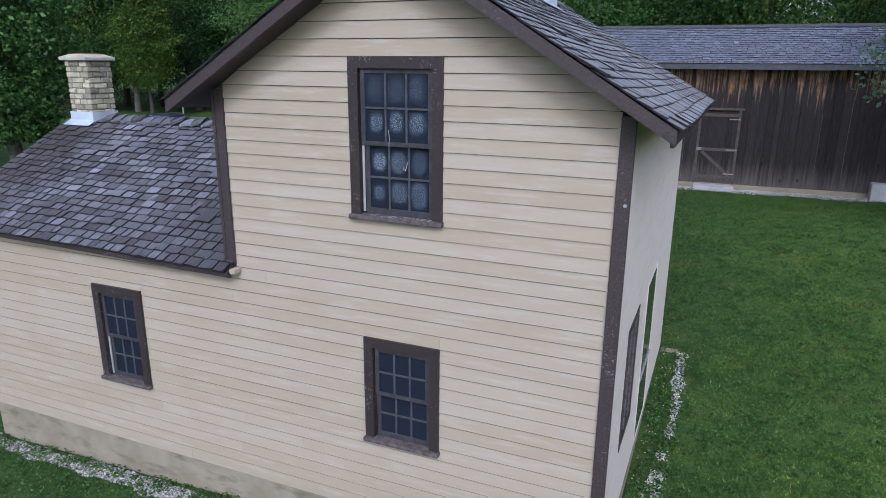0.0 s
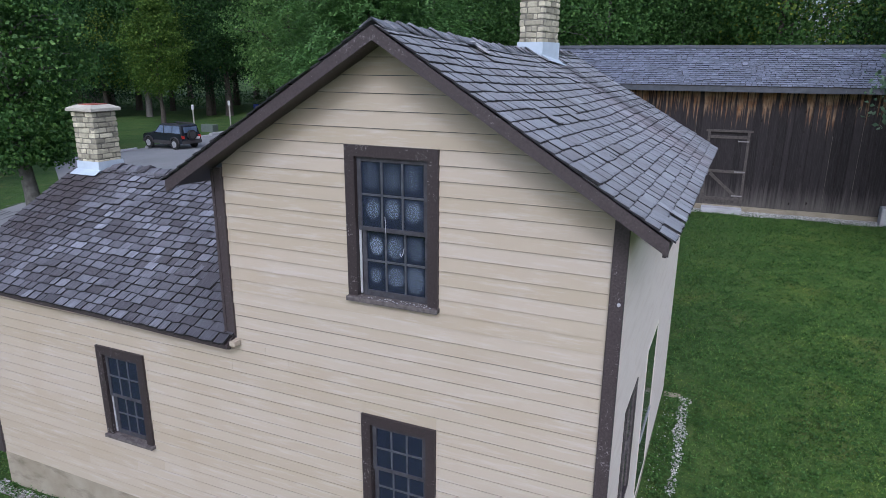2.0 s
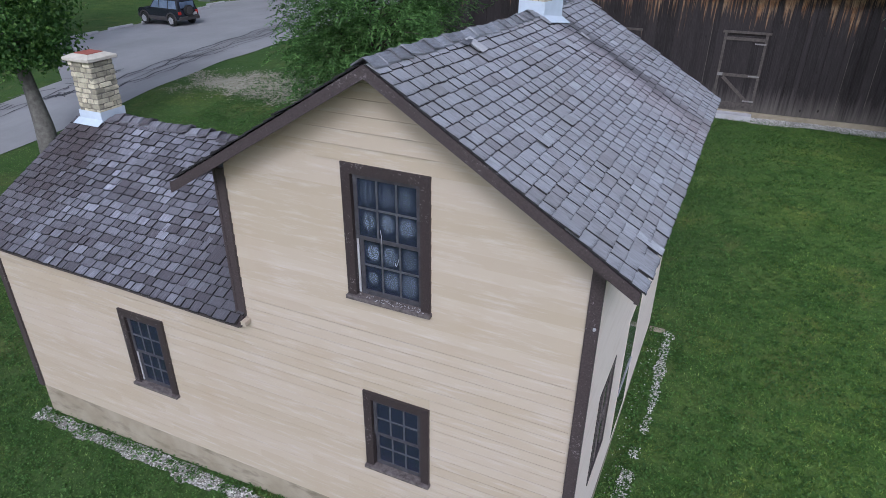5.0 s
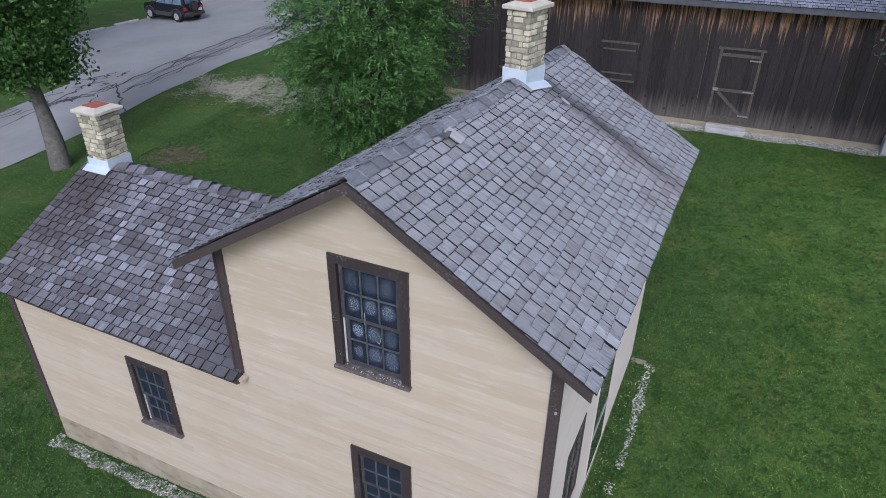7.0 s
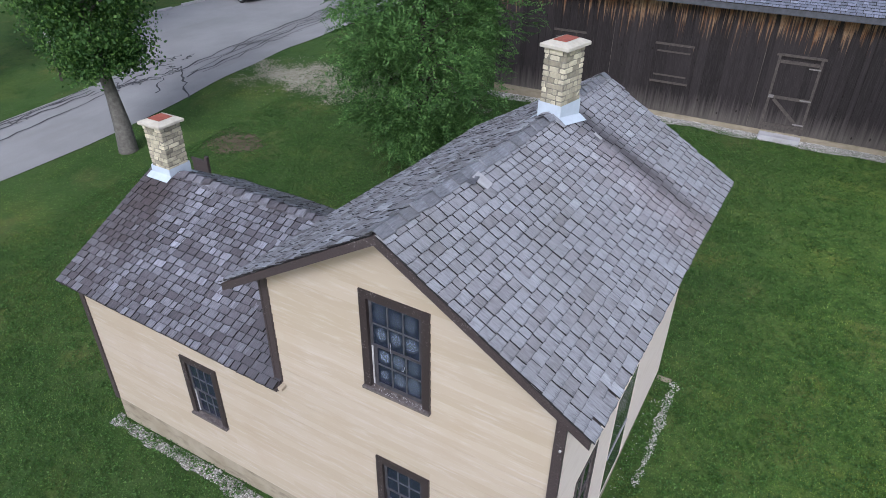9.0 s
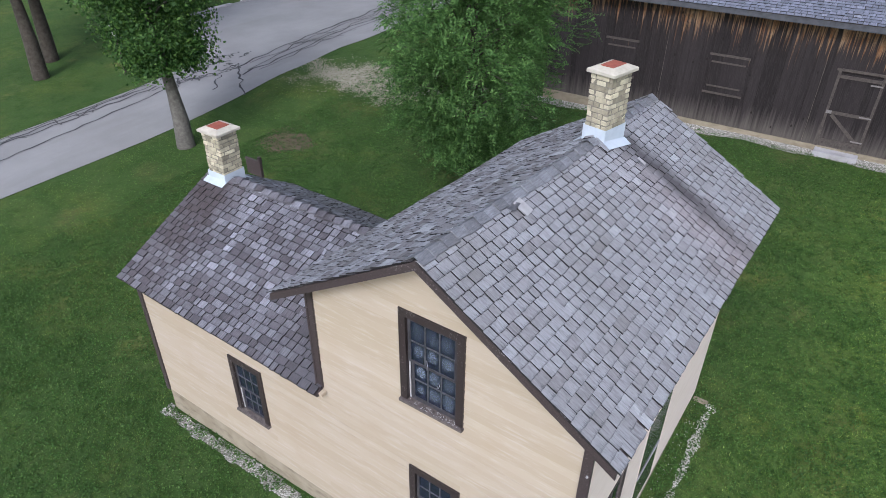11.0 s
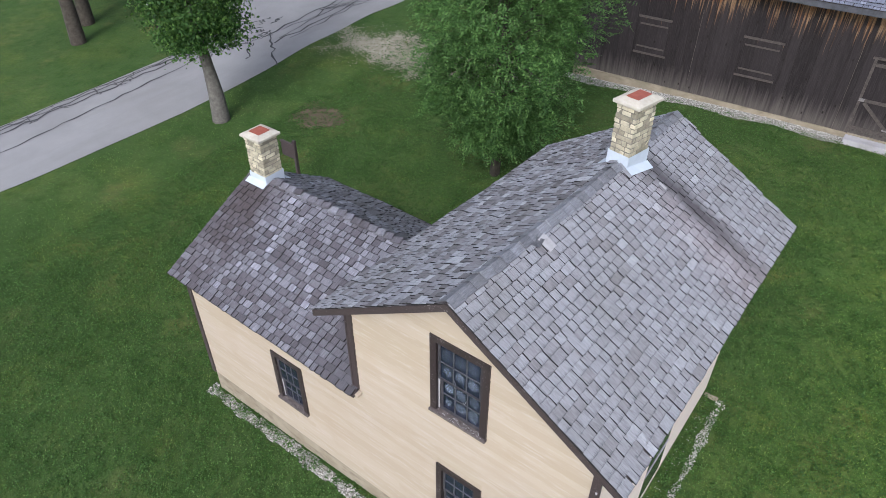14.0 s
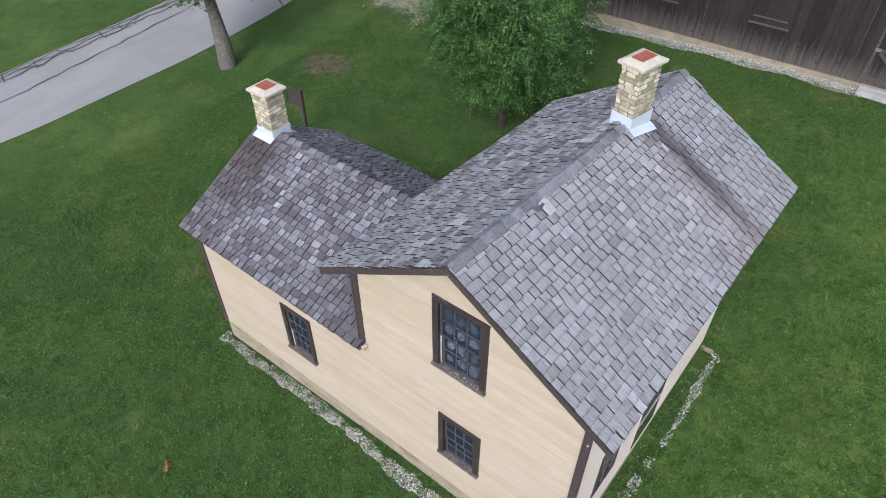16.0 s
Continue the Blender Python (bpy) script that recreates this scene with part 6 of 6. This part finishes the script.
            P("rim", bm, ALLOY, w, "silver alloy rim")
    P("windscreen", boxes((-0.01, -0.62, 0.0, 0.01, 0.62, 0.70), bevel=0.004), CARGLASS)
    ws = car.children[-1]
    ws.matrix_basis = pose(0.83, 0, 1.17, 0, -41, 0)
    P("rear_window", boxes((-2.045, -0.58, 1.20, -1.955, 0.58, 1.60), bevel=0.01), CARGLASS)
    P("bumper", boxes((-2.2, -0.86, 0.42, -2.0, 0.86, 0.66), bevel=0.04), CLAD)
    P("bumper", boxes((1.86, -0.86, 0.44, 2.08, 0.86, 0.68), bevel=0.04), CLAD)
    bm = bmesh.new()
    bmesh.ops.create_cone(bm, cap_ends=True, segments=26, radius1=0.36, radius2=0.34, depth=0.2, matrix=pose(-2.18, 0.05, 1.05, 0, 90, 0))
    sp = P("spare_wheel", bm, RUBBER, car, "spare wheel in a dark cover")
    bm = bmesh.new()
    bmesh.ops.create_cone(bm, cap_ends=True, segments=24, radius1=0.26, radius2=0.25, depth=0.02, matrix=pose(-2.29, 0.05, 1.05, 0, 90, 0))
    P("spare_cover", bm, CLAD, sp)
    P("number_plate", boxes((-2.215, -0.62, 0.72, -2.10, -0.32, 0.88)), WHITEPLATE)
    car.matrix_basis = Matrix.Translation(loc) @ pose(0, 0, 0, 0, 0, turn) @ Matrix.Scale(0.92, 4)


suv((-33.9, 28.2, gz(-33.9, 28.2) + 0.03), 176.0)

for k in range(6):
    y = 23.2 + 2.7 * k
    x = float(far_edge(y)) + 0.35
    tagged(part("wheel_stop", boxes((x - 0.1, y - 0.95, gz(x, y) - 0.02, x + 0.1, y + 0.95, gz(x, y) + 0.17), bevel=0.03), CONC_PALE), "pale concrete parking wheel stop", "wheel stop", group="wheel stops in the bay")


def sign_post(x, y, h, plate, mat, label, turn=0.0):
    z = gz(x, y)
    s = thing("sign_post", (x, y, z), label=label, category="sign", group="park signs")
    bm = bmesh.new()
    box(bm, -0.05, -0.05, -0.3, 0.05, 0.05, h, bevel=0.006)
    ob = part("post", bm, mat)
    ob.parent = s
    w, t = plate
    bm = bmesh.new()
    box(bm, -w / 2, -0.075, h - t, w / 2, -0.055, h + 0.03, bevel=0.004)
    ob = part("plate", bm, WHITEPLATE, None, "plain white sign plate")
    ob.parent = s
    s.rotation_euler = (0, 0, turn)


POSTWOOD = m_simple("pale_post_wood", (0.20, 0.19, 0.16), (0.30, 0.28, 0.25), 8, 0.85)
sign_post(-38.1, 38.9, 2.5, (0.2, 0.36), POSTWOOD, "pale wooden post with a small white sign", 0.5)
sign_post(-40.3, 37.0, 2.3, (0.2, 0.36), POSTWOOD, "pale wooden post with a small sign behind the car", 0.5)
sign_post(-29.6, 12.3, 2.4, (0.45, 0.6), BARK_DARK, "dark post with a white sign beside the road", 1.3)
z = gz(-39.9, 38.4)
tagged(part("utility_box", boxes((-40.6, 38.0, z - 0.05, -39.3, 38.7, z + 0.6), bevel=0.03), m_simple("grey_green_metal", (0.075, 0.092, 0.082), (0.11, 0.13, 0.115), 5, 0.6)), "low grey-green utility box on the grass", "utility box")
z = gz(-50, 58)
bm = bmesh.new()
bmesh.ops.create_cone(bm, cap_ends=True, segments=18, radius1=0.3, radius2=0.3, depth=0.9, matrix=pose(-50, 57, z + 0.45))
tagged(part("barrel", bm, m_simple("blue_plastic", (0.02, 0.04, 0.30), (0.03, 0.06, 0.40), 5, 0.5)), "blue plastic litter barrel under the trees", "barrel")


def notice_board(x, y):
    z = gz(x, y)
    n = thing("notice_board", (x, y, z), label="dark timber notice board with papers", category="notice board")
    for dx in (-0.6, 0.6):
        part("post", boxes((x + dx - 0.06, y - 0.06, z - 0.3, x + dx + 0.06, y + 0.06, z + 2.2)), BARK_DARK, n)
    part("panel", boxes((x - 0.54, y - 0.03, z + 0.9, x + 0.54, y + 0.03, z + 2.0)), BARK_DARK, n)
    for k in range(3):
        part("paper", boxes((x - 0.45 + 0.32 * k, y - 0.04, z + 1.2, x - 0.2 + 0.32 * k, y - 0.032, z + 1.6 + 0.1 * (k % 2))), WHITEPLATE, n)
    part("roof", boxes((x - 0.8, y - 0.4, z + 2.2, x + 0.8, y + 0.4, z + 2.28)), BARK_DARK, n)


notice_board(-36.5, 48.0)

# board on a post behind the wing
z = gz(-13.3, 6.6)
ls = thing("sign_board", (-13.37, 6.6, z), label="dark brown wooden sign board on a square post", category="sign")
part("post", boxes((-13.270, 6.56, z - 0.3, -13.170, 6.66, 2.02), bevel=0.008), TRIM, ls)
part("board", boxes((-13.820, 6.58, 1.36, -13.275, 6.63, 1.82), bevel=0.006), TRIM, ls)
part("frame", boxes((-13.840, 6.565, 1.82, -13.275, 6.645, 1.88), bevel=0.006), TRIM, ls)

# a few dry leaves on the lawn
DRY = m_simple("dry_leaf", (0.22, 0.12, 0.05), (0.34, 0.20, 0.09), 30, 0.8)
for x, y, s in ((-7.26, -2.98, 0.09), (-7.2, -3.02, 0.08), (-7.34, -2.93, 0.07)):
    bm = bmesh.new()
    k = [bm.verts.new((x + s * math.cos(a) * r, y + s * math.sin(a) * r, gz(x, y) + 0.05 + 0.02 * math.cos(2 * a))) for a, r in ((i * math.pi / 5, 1.0 if i % 2 else 0.5) for i in range(10))]
    f = bm.faces.new(k)
    bmesh.ops.solidify(bm, geom=[f], thickness=0.003)
    tagged(part("dry_leaf", bm, DRY), "curled dry brown leaf lying on the grass", "leaf", group="dry leaves")
